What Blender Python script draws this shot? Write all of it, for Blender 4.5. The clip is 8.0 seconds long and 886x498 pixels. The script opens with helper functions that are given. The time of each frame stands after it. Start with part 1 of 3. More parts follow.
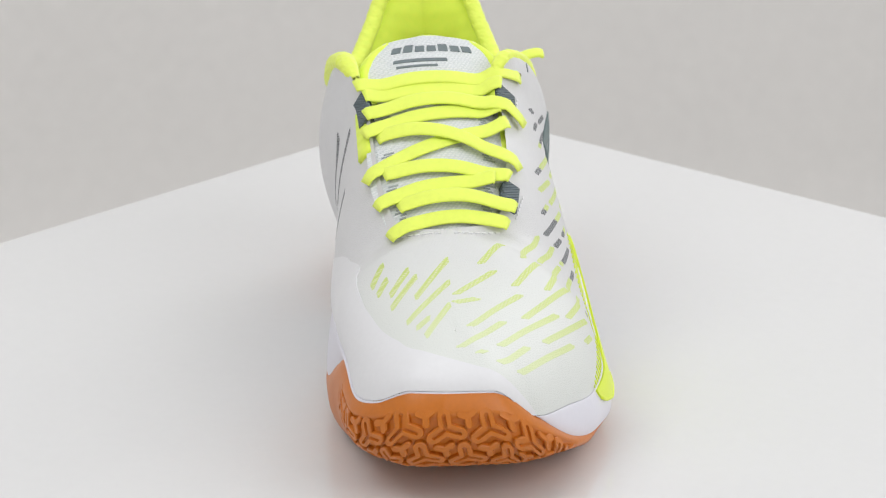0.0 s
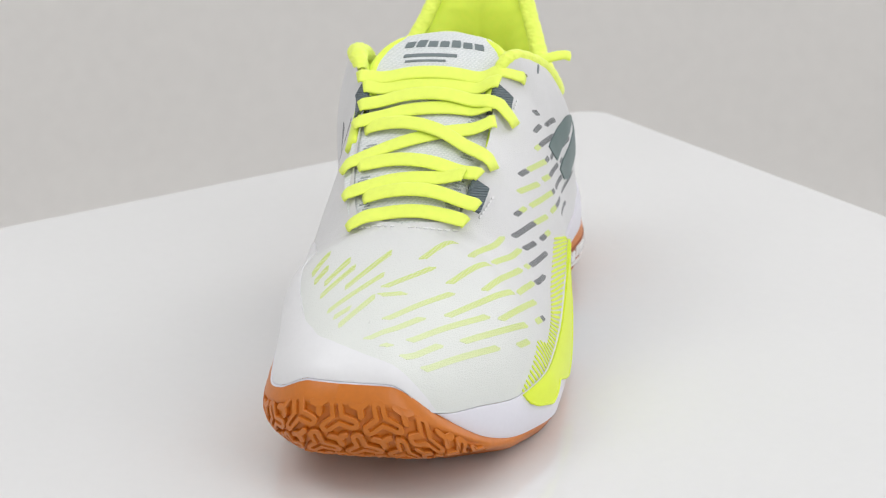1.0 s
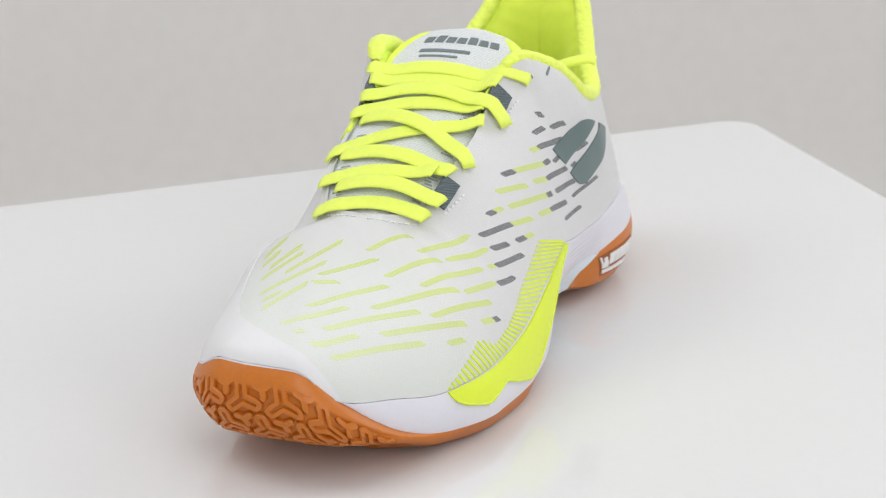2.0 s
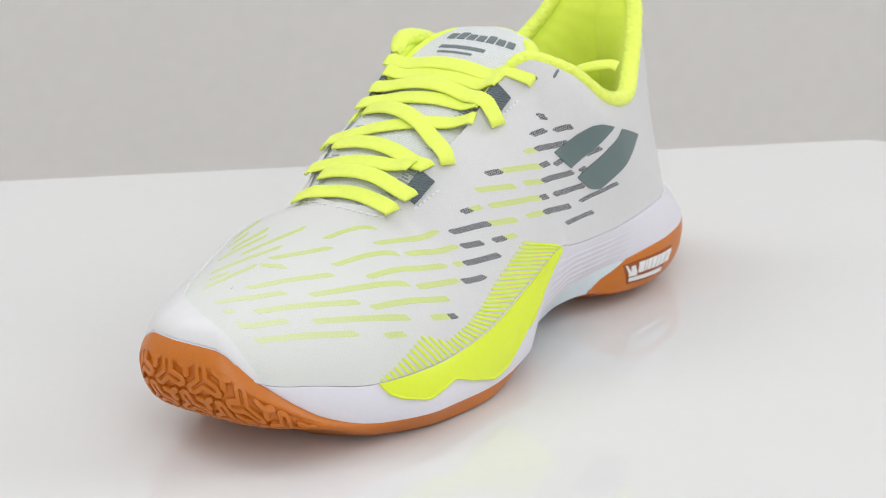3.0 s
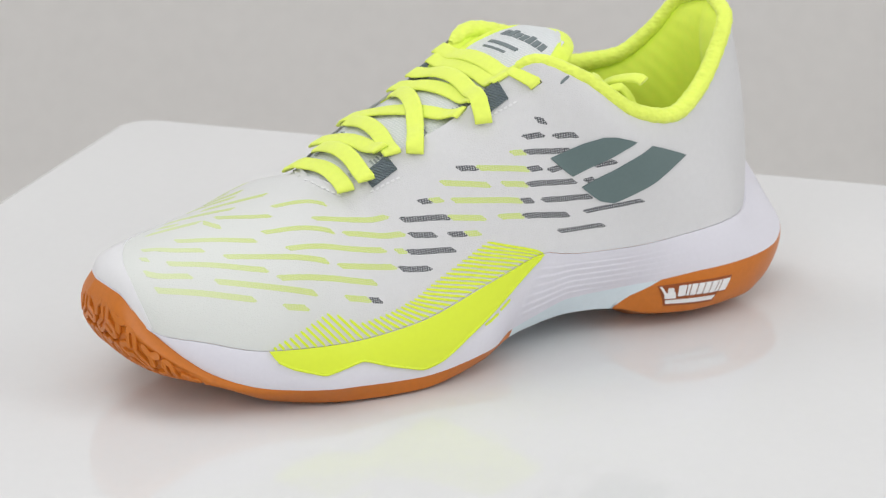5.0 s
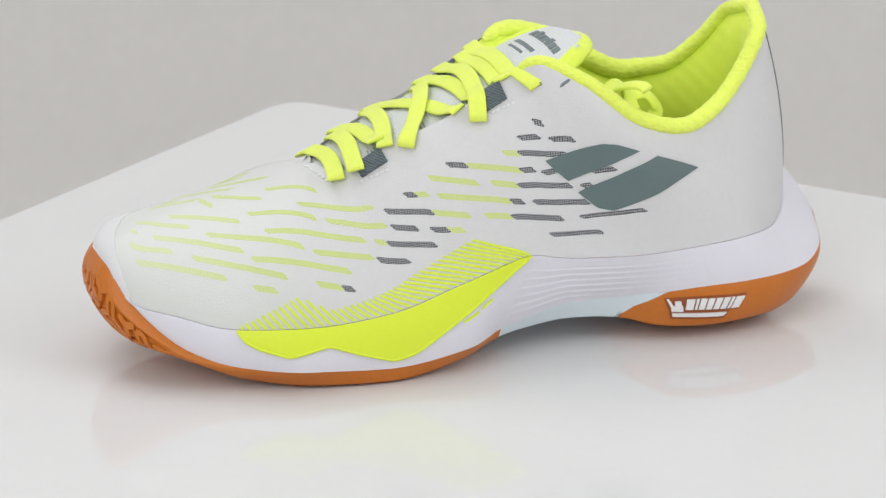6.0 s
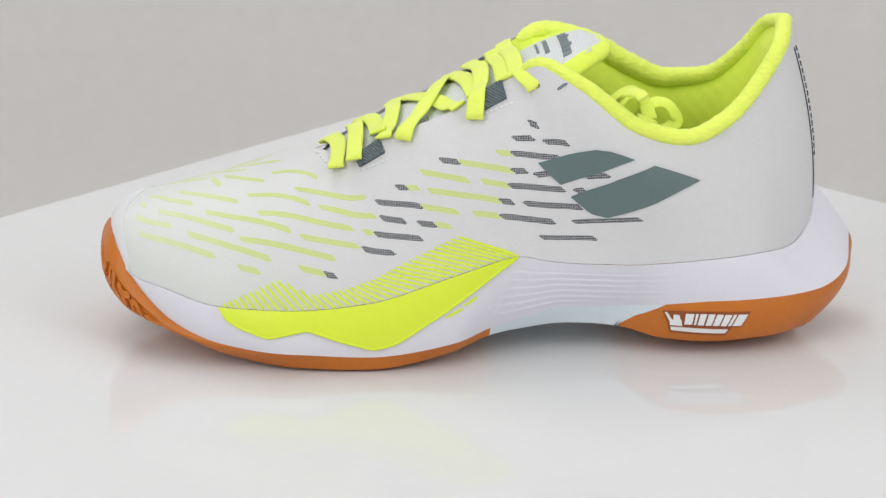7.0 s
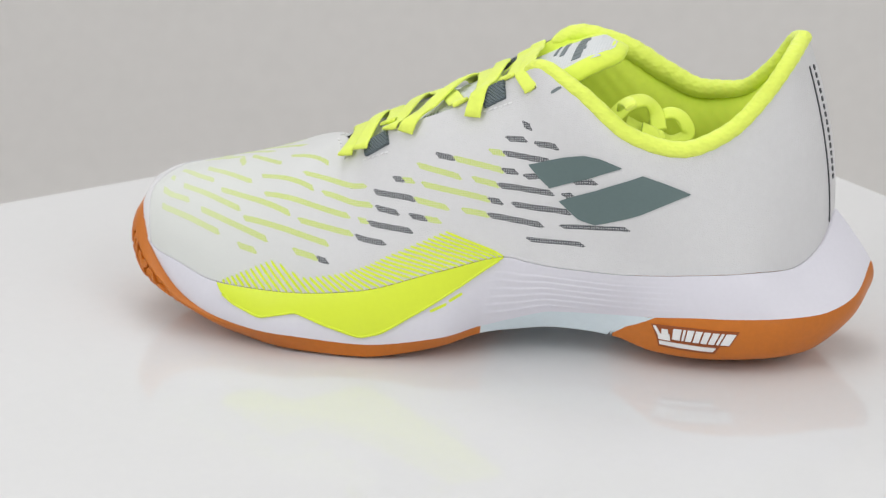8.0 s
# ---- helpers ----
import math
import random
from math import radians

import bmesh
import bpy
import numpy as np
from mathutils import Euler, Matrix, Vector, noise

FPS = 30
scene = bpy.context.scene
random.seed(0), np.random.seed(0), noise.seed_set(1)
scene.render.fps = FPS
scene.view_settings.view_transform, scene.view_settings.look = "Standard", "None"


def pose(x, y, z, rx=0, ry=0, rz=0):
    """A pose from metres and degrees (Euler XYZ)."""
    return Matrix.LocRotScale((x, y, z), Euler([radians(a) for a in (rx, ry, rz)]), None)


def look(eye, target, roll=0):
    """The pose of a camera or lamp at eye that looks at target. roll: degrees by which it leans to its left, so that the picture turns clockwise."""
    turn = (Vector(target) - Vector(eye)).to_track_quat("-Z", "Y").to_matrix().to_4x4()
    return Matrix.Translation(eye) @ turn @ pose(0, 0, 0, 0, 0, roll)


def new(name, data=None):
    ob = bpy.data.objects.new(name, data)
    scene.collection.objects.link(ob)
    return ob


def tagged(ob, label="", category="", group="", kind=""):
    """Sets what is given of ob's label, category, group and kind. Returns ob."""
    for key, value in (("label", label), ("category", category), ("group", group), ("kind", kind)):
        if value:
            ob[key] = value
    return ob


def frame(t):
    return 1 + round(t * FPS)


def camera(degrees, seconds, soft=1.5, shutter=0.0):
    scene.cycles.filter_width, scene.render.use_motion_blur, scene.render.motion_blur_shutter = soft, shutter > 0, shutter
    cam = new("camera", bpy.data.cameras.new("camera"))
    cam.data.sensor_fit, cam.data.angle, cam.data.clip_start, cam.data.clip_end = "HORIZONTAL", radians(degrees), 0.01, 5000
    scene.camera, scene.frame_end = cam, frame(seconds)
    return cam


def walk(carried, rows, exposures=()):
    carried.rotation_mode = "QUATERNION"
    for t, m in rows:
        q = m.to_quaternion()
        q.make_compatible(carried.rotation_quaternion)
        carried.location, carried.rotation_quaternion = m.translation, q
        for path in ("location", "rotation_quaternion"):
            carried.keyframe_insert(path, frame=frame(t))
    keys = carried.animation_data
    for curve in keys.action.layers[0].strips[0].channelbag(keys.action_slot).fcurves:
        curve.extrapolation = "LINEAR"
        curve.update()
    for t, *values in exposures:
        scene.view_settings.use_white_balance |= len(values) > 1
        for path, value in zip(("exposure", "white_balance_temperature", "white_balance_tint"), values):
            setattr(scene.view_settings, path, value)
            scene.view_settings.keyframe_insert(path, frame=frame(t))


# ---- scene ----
cam = camera(18.9, 8.0, soft=1.1)
cam.data.dof.use_dof = True
cam.data.dof.focus_distance = 0.96
cam.data.dof.aperture_fstop = 28
walk(cam, [
    (0.0, pose(-0.8394, 0.1059, 0.3874, 70.89, 0.38, -94.69)),
    (0.5, pose(-0.8449, -0.0144, 0.3874, 70.89, 0.38, -87.79)),
    (1.0, pose(-0.8377, -0.1206, 0.3874, 70.89, 0.38, -81.69)),
    (1.5, pose(-0.8164, -0.2375, 0.3874, 70.89, 0.38, -74.88)),
    (2.0, pose(-0.7837, -0.3448, 0.3874, 70.89, 0.38, -68.45)),
    (2.5, pose(-0.7391, -0.4478, 0.3874, 70.89, 0.38, -62.01)),
    (3.0, pose(-0.6833, -0.5451, 0.3874, 70.89, 0.38, -55.58)),
    (3.5, pose(-0.6119, -0.6418, 0.3874, 70.89, 0.38, -48.69)),
    (4.0, pose(-0.5386, -0.7204, 0.3874, 70.89, 0.38, -42.53)),
    (4.5, pose(-0.4501, -0.7961, 0.3874, 70.89, 0.38, -35.85)),
    (5.0, pose(-0.3553, -0.8600, 0.3874, 70.89, 0.38, -29.30)),
    (5.5, pose(-0.2538, -0.9126, 0.3874, 70.89, 0.38, -22.74)),
    (6.0, pose(-0.1469, -0.9533, 0.3874, 70.89, 0.38, -16.19)),
    (6.5, pose(-0.0259, -0.9835, 0.3874, 70.89, 0.38, -9.04)),
    (7.0, pose(0.0796, -0.9972, 0.3874, 70.89, 0.38, -2.94)),
    (7.5, pose(0.2002, -0.9990, 0.3874, 70.89, 0.38, 3.97)),
    (8.0, pose(0.3269, -0.9851, 0.3874, 70.89, 0.38, 11.28)),
], exposures=[(0.0, 0.04), (3.0, 0.01), (4.5, -0.05), (8.0, -0.05)])

# ---- world and studio light ----
world = bpy.data.worlds.new("studio")
scene.world = world
world.use_nodes = True
world.node_tree.nodes["Background"].inputs[0].default_value = (0.8, 0.8, 0.82, 1)
world.node_tree.nodes["Background"].inputs[1].default_value = 0.3


def area_lamp(name, eye, target, width, height, watts, colour=(1, 1, 1)):
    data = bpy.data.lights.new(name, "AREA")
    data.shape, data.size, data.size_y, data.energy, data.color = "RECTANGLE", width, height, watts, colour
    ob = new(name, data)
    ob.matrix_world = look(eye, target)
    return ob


# Unseen lamps assumed for the soft studio light; the wide disc also lifts the backdrop.
area_lamp("area_lamp_top", (0.15, 0.0, 1.88), (0.15, 0.001, 0.0), 3.0, 3.0, 12.9, (0.985, 0.99, 1.0)).data.shape = "DISK"
area_lamp("area_lamp_front", (-0.80, -0.98, 0.95), (0.15, 0.0, 0.05), 1.1, 1.1, 8.2, (0.97, 0.985, 1.0))
# Unseen fills added to lift the shade on the medial and heel sides.
area_lamp("fill_medial", (-0.35, 0.95, 1.50), (0.15, 0.0, 0.05), 0.8, 0.8, 6.5, (0.97, 0.985, 1.0))
area_lamp("fill_heel", (1.15, -0.95, 0.90), (0.15, 0.0, 0.05), 0.9, 0.9, 6.5, (0.97, 0.985, 1.0))

# ---- materials ----
def material(name, colour, rough=0.5, metal=0.0, bump=0.0, scale=400.0, vary=0.06, coat=0.0, weave=0.0, sheen=0.0, sss=0.0, stain=14.0):
    m = bpy.data.materials.new(name)
    m.use_nodes = True
    nt = m.node_tree
    bsdf = nt.nodes["Principled BSDF"]
    bsdf.inputs["Roughness"].default_value = rough
    bsdf.inputs["Metallic"].default_value = metal
    bsdf.inputs["Coat Weight"].default_value = coat
    bsdf.inputs["Coat Roughness"].default_value = 0.12
    bsdf.inputs["Sheen Weight"].default_value = sheen
    if sss:
        bsdf.inputs["Subsurface Weight"].default_value = sss
        bsdf.inputs["Subsurface Radius"].default_value = (0.004, 0.004, 0.003)
        bsdf.inputs["Subsurface Scale"].default_value = 0.5
    at = nt.nodes.new("ShaderNodeTexCoord")
    fine = nt.nodes.new("ShaderNodeTexNoise")
    fine.inputs["Scale"].default_value, fine.inputs["Detail"].default_value = scale, 4
    broad = nt.nodes.new("ShaderNodeTexNoise")
    broad.inputs["Scale"].default_value, broad.inputs["Detail"].default_value = stain, 3
    for n in (fine, broad):
        nt.links.new(at.outputs["Object"], n.inputs["Vector"])
    both = nt.nodes.new("ShaderNodeMath")
    both.operation = "ADD"
    nt.links.new(fine.outputs["Fac"], both.inputs[0])
    nt.links.new(broad.outputs["Fac"], both.inputs[1])
    ramp = nt.nodes.new("ShaderNodeMapRange")
    ramp.inputs["From Min"].default_value, ramp.inputs["From Max"].default_value = 0.6, 1.4
    ramp.inputs["To Min"].default_value, ramp.inputs["To Max"].default_value = 1 - vary, 1 + vary
    nt.links.new(both.outputs[0], ramp.inputs["Value"])
    mix = nt.nodes.new("ShaderNodeVectorMath")
    mix.operation = "SCALE"
    mix.inputs[0].default_value = colour
    nt.links.new(ramp.outputs[0], mix.inputs["Scale"])
    nt.links.new(mix.outputs[0], bsdf.inputs["Base Color"])
    if bump:
        b = nt.nodes.new("ShaderNodeBump")
        b.inputs["Strength"].default_value = bump
        b.inputs["Distance"].default_value = 0.0006
        if weave:
            knit = nt.nodes.new("ShaderNodeTexVoronoi")
            knit.inputs["Scale"].default_value = weave
            stretch = nt.nodes.new("ShaderNodeMapping")
            stretch.inputs["Scale"].default_value = (1.0, 1.0, 1.6)
            nt.links.new(at.outputs["Object"], stretch.inputs["Vector"])
            nt.links.new(stretch.outputs[0], knit.inputs["Vector"])
            nt.links.new(knit.outputs["Distance"], b.inputs["Height"])
        else:
            nt.links.new(fine.outputs["Fac"], b.inputs["Height"])
        nt.links.new(b.outputs[0], bsdf.inputs["Normal"])
    return m


def tinted(m, far, x_far, x_near):
    """Lets the print of a film fade along the shoe's length to another colour."""
    nt = m.node_tree
    bsdf = nt.nodes["Principled BSDF"]
    old = bsdf.inputs["Base Color"].links[0].from_socket
    at = nt.nodes.new("ShaderNodeTexCoord")
    split = nt.nodes.new("ShaderNodeSeparateXYZ")
    nt.links.new(at.outputs["Object"], split.inputs[0])
    fade = nt.nodes.new("ShaderNodeMapRange")
    fade.interpolation_type = "SMOOTHSTEP"
    fade.inputs["From Min"].default_value, fade.inputs["From Max"].default_value = x_far, x_near
    nt.links.new(split.outputs[0], fade.inputs["Value"])
    mix = nt.nodes.new("ShaderNodeMix")
    mix.data_type = "RGBA"
    nt.links.new(fade.outputs[0], mix.inputs["Factor"])
    mix.inputs["A"].default_value = (*far, 1)
    nt.links.new(old, mix.inputs["B"])
    nt.links.new(mix.outputs["Result"], bsdf.inputs["Base Color"])


NEON = (0.86, 1.0, 0.135)
WALL = material("grey_paint", (0.79, 0.775, 0.76), 0.85, bump=0.1, scale=60, vary=0.03, stain=1.2)
CEILING = material("white_paint", (0.78, 0.78, 0.77), 0.9, bump=0.1, scale=60, vary=0.02, stain=1.5)
TABLE = material("white_gloss_laminate", (0.755, 0.755, 0.76), 0.05, vary=0.012, scale=180, stain=9)
TABLE.node_tree.nodes["Principled BSDF"].inputs["Specular IOR Level"].default_value = 0.38
METAL = material("brushed_metal", (0.5, 0.5, 0.5), 0.35, metal=1.0, vary=0.05)
FILM = material("white_film_over_mesh", (0.700, 0.697, 0.712), 0.46, bump=0.26, weave=1600, vary=0.035, stain=26)
CAP = material("white_toe_film", (0.78, 0.78, 0.80), 0.40, vary=0.02, bump=0.06, scale=500)
FOAM = material("white_midsole_rubber", (0.76, 0.75, 0.82), 0.42, vary=0.02, bump=0.08, scale=600)
SHANK = material("ice_blue_shank", (0.68, 0.77, 0.82), 0.35, vary=0.03)
GUM = material("gum_rubber", (0.56, 0.160, 0.012), 0.40, vary=0.08, bump=0.08, scale=500)
LACE = material("neon_lace_weave", NEON, 0.65, bump=0.25, weave=2200, vary=0.05, sheen=0.2)
LINING = material("neon_lining_fabric", (0.84, 1.0, 0.105), 0.7, bump=0.12, weave=1500, vary=0.06, sheen=0.2)
COLLAR = material("neon_collar_knit", NEON, 0.6, bump=0.6, weave=420, vary=0.06, sheen=0.2)
PRINT = material("neon_rubber_print", (0.75, 0.89, 0.045), 0.40, vary=0.02, bump=0.05, scale=500)
STRIPE = material("lime_mesh_under_film", (0.60, 0.71, 0.21), 0.55, bump=0.3, weave=1500, vary=0.12, scale=1500)
DARK = material("dark_grey_mesh_under_film", (0.085, 0.09, 0.10), 0.55, bump=0.6, weave=1150, vary=0.25, scale=1600)
BADGE = material("slate_green_film", (0.125, 0.18, 0.18), 0.42, vary=0.04, bump=0.1, scale=700)
WEBBING = material("slate_webbing", (0.14, 0.18, 0.20), 0.6, vary=0.12, bump=0.5, scale=900)
TONGUE = material("pale_grey_tongue_mesh", (0.70, 0.735, 0.745), 0.6, bump=0.5, weave=1100, vary=0.05)
HOLE = material("tongue_mesh_hole", (0.40, 0.44, 0.45), 0.7)
THREAD = material("white_thread", (0.82, 0.82, 0.83), 0.5)
INK = material("dark_ink", (0.17, 0.21, 0.22), 0.5, vary=0.05)
BLACK = material("dark_thread", (0.06, 0.065, 0.07), 0.6)
MARK = material("white_rubber_mark", (0.82, 0.82, 0.82), 0.4)
HOLE_SHADE = material("eyelet_shade", (0.20, 0.20, 0.12), 0.7)
MAROON = material("maroon_rubber", (0.30, 0.075, 0.014), 0.5)



def speckled(m, dots, scale, size):
    """Scatters the pale knots of a knit through a dark mesh."""
    nt = m.node_tree
    bsdf = nt.nodes["Principled BSDF"]
    old = bsdf.inputs["Base Color"].links[0].from_socket
    at = nt.nodes.new("ShaderNodeTexCoord")
    cells = nt.nodes.new("ShaderNodeTexVoronoi")
    cells.voronoi_dimensions = "2D"
    cells.inputs["Scale"].default_value, cells.inputs["Randomness"].default_value = scale, 0.18
    split = nt.nodes.new("ShaderNodeSeparateXYZ")
    nt.links.new(at.outputs["Object"], split.inputs[0])
    slope = nt.nodes.new("ShaderNodeMath")
    slope.operation, slope.inputs[1].default_value = "MULTIPLY_ADD", 0.6
    nt.links.new(split.outputs[1], slope.inputs[0])
    nt.links.new(split.outputs[2], slope.inputs[2])
    flat = nt.nodes.new("ShaderNodeCombineXYZ")
    nt.links.new(split.outputs[0], flat.inputs[0])
    nt.links.new(slope.outputs[0], flat.inputs[1])
    nt.links.new(flat.outputs[0], cells.inputs["Vector"])
    edge = nt.nodes.new("ShaderNodeMapRange")
    edge.inputs["From Min"].default_value, edge.inputs["From Max"].default_value = size, size * 1.6
    nt.links.new(cells.outputs["Distance"], edge.inputs["Value"])
    mix = nt.nodes.new("ShaderNodeMix")
    mix.data_type = "RGBA"
    nt.links.new(edge.outputs[0], mix.inputs["Factor"])
    mix.inputs["A"].default_value = (*dots, 1)
    nt.links.new(old, mix.inputs["B"])
    nt.links.new(mix.outputs["Result"], bsdf.inputs["Base Color"])


def ribbed(m, per_metre, turn):
    """Slanting ribs of a woven band."""
    nt = m.node_tree
    b = nt.nodes["Bump"]
    at = nt.nodes.new("ShaderNodeTexCoord")
    slant = nt.nodes.new("ShaderNodeMapping")
    slant.inputs["Rotation"].default_value = (0, turn, 0)
    wave = nt.nodes.new("ShaderNodeTexWave")
    wave.inputs["Scale"].default_value, wave.inputs["Distortion"].default_value = per_metre, 0.6
    nt.links.new(at.outputs["Object"], slant.inputs["Vector"])
    nt.links.new(slant.outputs[0], wave.inputs["Vector"])
    nt.links.new(wave.outputs["Fac"], b.inputs["Height"])
    b.inputs["Distance"].default_value, b.inputs["Strength"].default_value = 0.0008, 0.8


ribbed(WEBBING, 330, 1.25)
ribbed(LINING, 62, 0.7)
LINING.node_tree.nodes["Bump"].inputs["Strength"].default_value = 0.16
speckled(DARK, (0.50, 0.51, 0.52), 1050, 0.24)
speckled(TONGUE, (0.80, 0.82, 0.83), 900, 0.26)
speckled(FILM, (0.685, 0.692, 0.69), 1400, 0.22)
speckled(STRIPE, (0.72, 0.76, 0.48), 1050, 0.22)
tinted(STRIPE, (0.72, 0.79, 0.50), -0.005, 0.07)
tinted(FILM, (0.735, 0.755, 0.728), 0.03, 0.10)

# ---- shape of the shoe: toe towards -x, lateral side towards -y ----
def monotone(points):
    """A smooth curve through points at even steps of 0..1, without overshoot."""
    p = np.array(points, float)
    n = len(p)
    d = np.diff(p, axis=0)
    m = np.zeros_like(p)
    a, b = d[:-1], d[1:]
    same = a * b > 0
    m[1:-1] = np.where(same, 2 * a * b / np.where(same, a + b, 1), 0) * 0.5 + np.where(same, np.sign(a) * np.minimum(abs(a + b) / 2, 2 * np.minimum(abs(a), abs(b))), 0) * 0.5
    m[0], m[-1] = d[0], d[-1]

    def curve(s):
        s = np.clip(np.asarray(s, float), 0, 1) * (n - 1)
        i = np.minimum(s.astype(int), n - 2)
        t = (s - i)[..., None]
        return ((1 + 2 * t) * (1 - t) ** 2 * p[i] + t * (1 - t) ** 2 * m[i]
                + t * t * (3 - 2 * t) * p[i + 1] + t * t * (t - 1) * m[i + 1])
    return curve


def smooth(a, b, v):
    t = np.clip((np.asarray(v, float) - a) / (b - a), 0, 1)
    return t * t * (3 - 2 * t)


# rings from the ground up, toe tip to heel: sole edge, midsole edge, foot of the upper, top of the upper
SOLE_L = monotone([(0.0018, 0.0396, 0.0155), (0.0021, 0.0224, 0.0154), (0.0087, 0.0088, 0.0134), (0.0245, -0.0028, 0.0106), (0.044, -0.0126, 0.0031), (0.0694, -0.0235, 0.0017),
                   (0.0989, -0.0264, 0.0013), (0.1284, -0.0217, 0.0052), (0.1457, -0.0152, 0.0101), (0.158, -0.012, 0.0115), (0.1745, -0.01, 0.0127), (0.186, -0.01, 0.0122),
                   (0.199, -0.0105, 0.0105), (0.2147, -0.0155, 0.0073), (0.2348, -0.0178, 0.0062), (0.2572, -0.0147, 0.0068), (0.2717, -0.006, 0.007), (0.2879, 0.009, 0.015), (0.2946, 0.0234, 0.0232)])
EDGE_L = monotone([(-0.0052, 0.0392, 0.0454), (-0.0033, 0.0225, 0.0443), (0.004, 0.0067, 0.0319), (0.0208, -0.0086, 0.0171), (0.0422, -0.0197, 0.0105), (0.0682, -0.0282, 0.009),
                   (0.0996, -0.0282, 0.0071), (0.1303, -0.0255, 0.0107), (0.1464, -0.0165, 0.0138), (0.158, -0.0152, 0.017), (0.1745, -0.0138, 0.0207), (0.186, -0.013, 0.0207),
                   (0.2, -0.013, 0.0207), (0.2166, -0.018, 0.0225), (0.2369, -0.0205, 0.0242), (0.2584, -0.0176, 0.0242), (0.2775, -0.009, 0.0242), (0.2916, 0.006, 0.0282), (0.2962, 0.0254, 0.0363)])
FOOT_L = monotone([(-0.0042, 0.0392, 0.0459), (-0.0025, 0.0225, 0.0449), (0.0042, 0.0069, 0.0323), (0.0198, -0.006, 0.0293), (0.04, -0.018, 0.0261), (0.069, -0.0245, 0.0259),
                   (0.0995, -0.0252, 0.0287), (0.1306, -0.0242, 0.0382), (0.1567, -0.0226, 0.0455), (0.166, -0.0213, 0.0435), (0.1752, -0.0205, 0.0418), (0.188, -0.0203, 0.0408),
                   (0.204, -0.0205, 0.0402), (0.219, -0.02, 0.0406), (0.2345, -0.019, 0.0414), (0.2515, -0.0145, 0.0418), (0.266, -0.002, 0.0402), (0.2765, 0.0115, 0.046), (0.281, 0.025, 0.057)])
TOP_L = monotone([(0.022, 0.033, 0.0585), (0.027, 0.033, 0.06), (0.034, 0.033, 0.062), (0.046, 0.032, 0.065), (0.062, 0.031, 0.069), (0.081, 0.031, 0.0745),
                   (0.088, 0.013, 0.0747), (0.108, 0.0065, 0.0870), (0.13, 0.0045, 0.0960), (0.148, 0.0050, 0.1063), (0.159, 0.0035, 0.113), (0.167, -0.001, 0.1182),
                   (0.183, -0.01, 0.1095), (0.204, -0.0145, 0.0922), (0.2245, -0.0125, 0.0862), (0.241, -0.0055, 0.0922), (0.2545, 0.0005, 0.1055), (0.2637, 0.0070, 0.1187), (0.2685, 0.025, 0.1255)])
SOLE_M = monotone([(0.0018, 0.0396, 0.0155), (0.0029, 0.051, 0.0157), (0.0109, 0.0591, 0.015), (0.0258, 0.0667, 0.0139), (0.0454, 0.0673, 0.0068), (0.0699, 0.071, 0.003),
                   (0.0998, 0.0675, 0.0013), (0.129, 0.061, 0.0035), (0.146, 0.057, 0.0095), (0.158, 0.0565, 0.0115), (0.1745, 0.0565, 0.0127), (0.186, 0.057, 0.0122),
                   (0.199, 0.058, 0.0105), (0.214, 0.06, 0.0045), (0.235, 0.0585, 0.003), (0.257, 0.053, 0.0048), (0.272, 0.0465, 0.009), (0.287, 0.0385, 0.021), (0.2946, 0.0234, 0.0232)])
EDGE_M = monotone([(-0.0052, 0.0392, 0.0454), (-0.0023, 0.0499, 0.0449), (0.0058, 0.0623, 0.0384), (0.0203, 0.0688, 0.0354), (0.0436, 0.0705, 0.0387), (0.0666, 0.0725, 0.0292),
                   (0.099, 0.0754, 0.0134), (0.13, 0.067, 0.013), (0.147, 0.06, 0.0125), (0.158, 0.0605, 0.017), (0.1745, 0.061, 0.0207), (0.186, 0.0615, 0.0207),
                   (0.2, 0.0625, 0.0207), (0.217, 0.0635, 0.0215), (0.237, 0.0625, 0.0228), (0.258, 0.058, 0.0242), (0.275, 0.0515, 0.027), (0.2906, 0.043, 0.0337), (0.2962, 0.0254, 0.0363)])
FOOT_M = monotone([(-0.0042, 0.0392, 0.0459), (-0.0015, 0.0497, 0.0456), (0.0063, 0.0615, 0.0392), (0.0206, 0.0678, 0.0364), (0.0436, 0.0698, 0.0402), (0.069, 0.0722, 0.0425),
                   (0.0995, 0.0722, 0.036), (0.1306, 0.068, 0.04), (0.1567, 0.064, 0.0455), (0.166, 0.0645, 0.0435), (0.1752, 0.065, 0.0418), (0.188, 0.0655, 0.0408),
                   (0.204, 0.066, 0.0402), (0.219, 0.0655, 0.0406), (0.2345, 0.063, 0.0414), (0.2515, 0.058, 0.0418), (0.266, 0.049, 0.0402), (0.2765, 0.0385, 0.046), (0.281, 0.025, 0.057)])
TOP_M = monotone([(0.022, 0.033, 0.0585), (0.027, 0.033, 0.06), (0.034, 0.033, 0.062), (0.046, 0.032, 0.065), (0.062, 0.031, 0.069), (0.081, 0.031, 0.0745),
                   (0.086, 0.047, 0.0745), (0.108, 0.0535, 0.085), (0.13, 0.055, 0.0945), (0.15, 0.056, 0.105), (0.161, 0.0612, 0.111), (0.172, 0.065, 0.1165),
                   (0.19, 0.067, 0.109), (0.207, 0.0675, 0.097), (0.2245, 0.066, 0.0895), (0.241, 0.058, 0.0935), (0.2545, 0.0505, 0.1055), (0.2637, 0.0430, 0.1187), (0.2685, 0.025, 0.1255)])
MIDDLE = np.array((0.15, 0.028, 0.03))


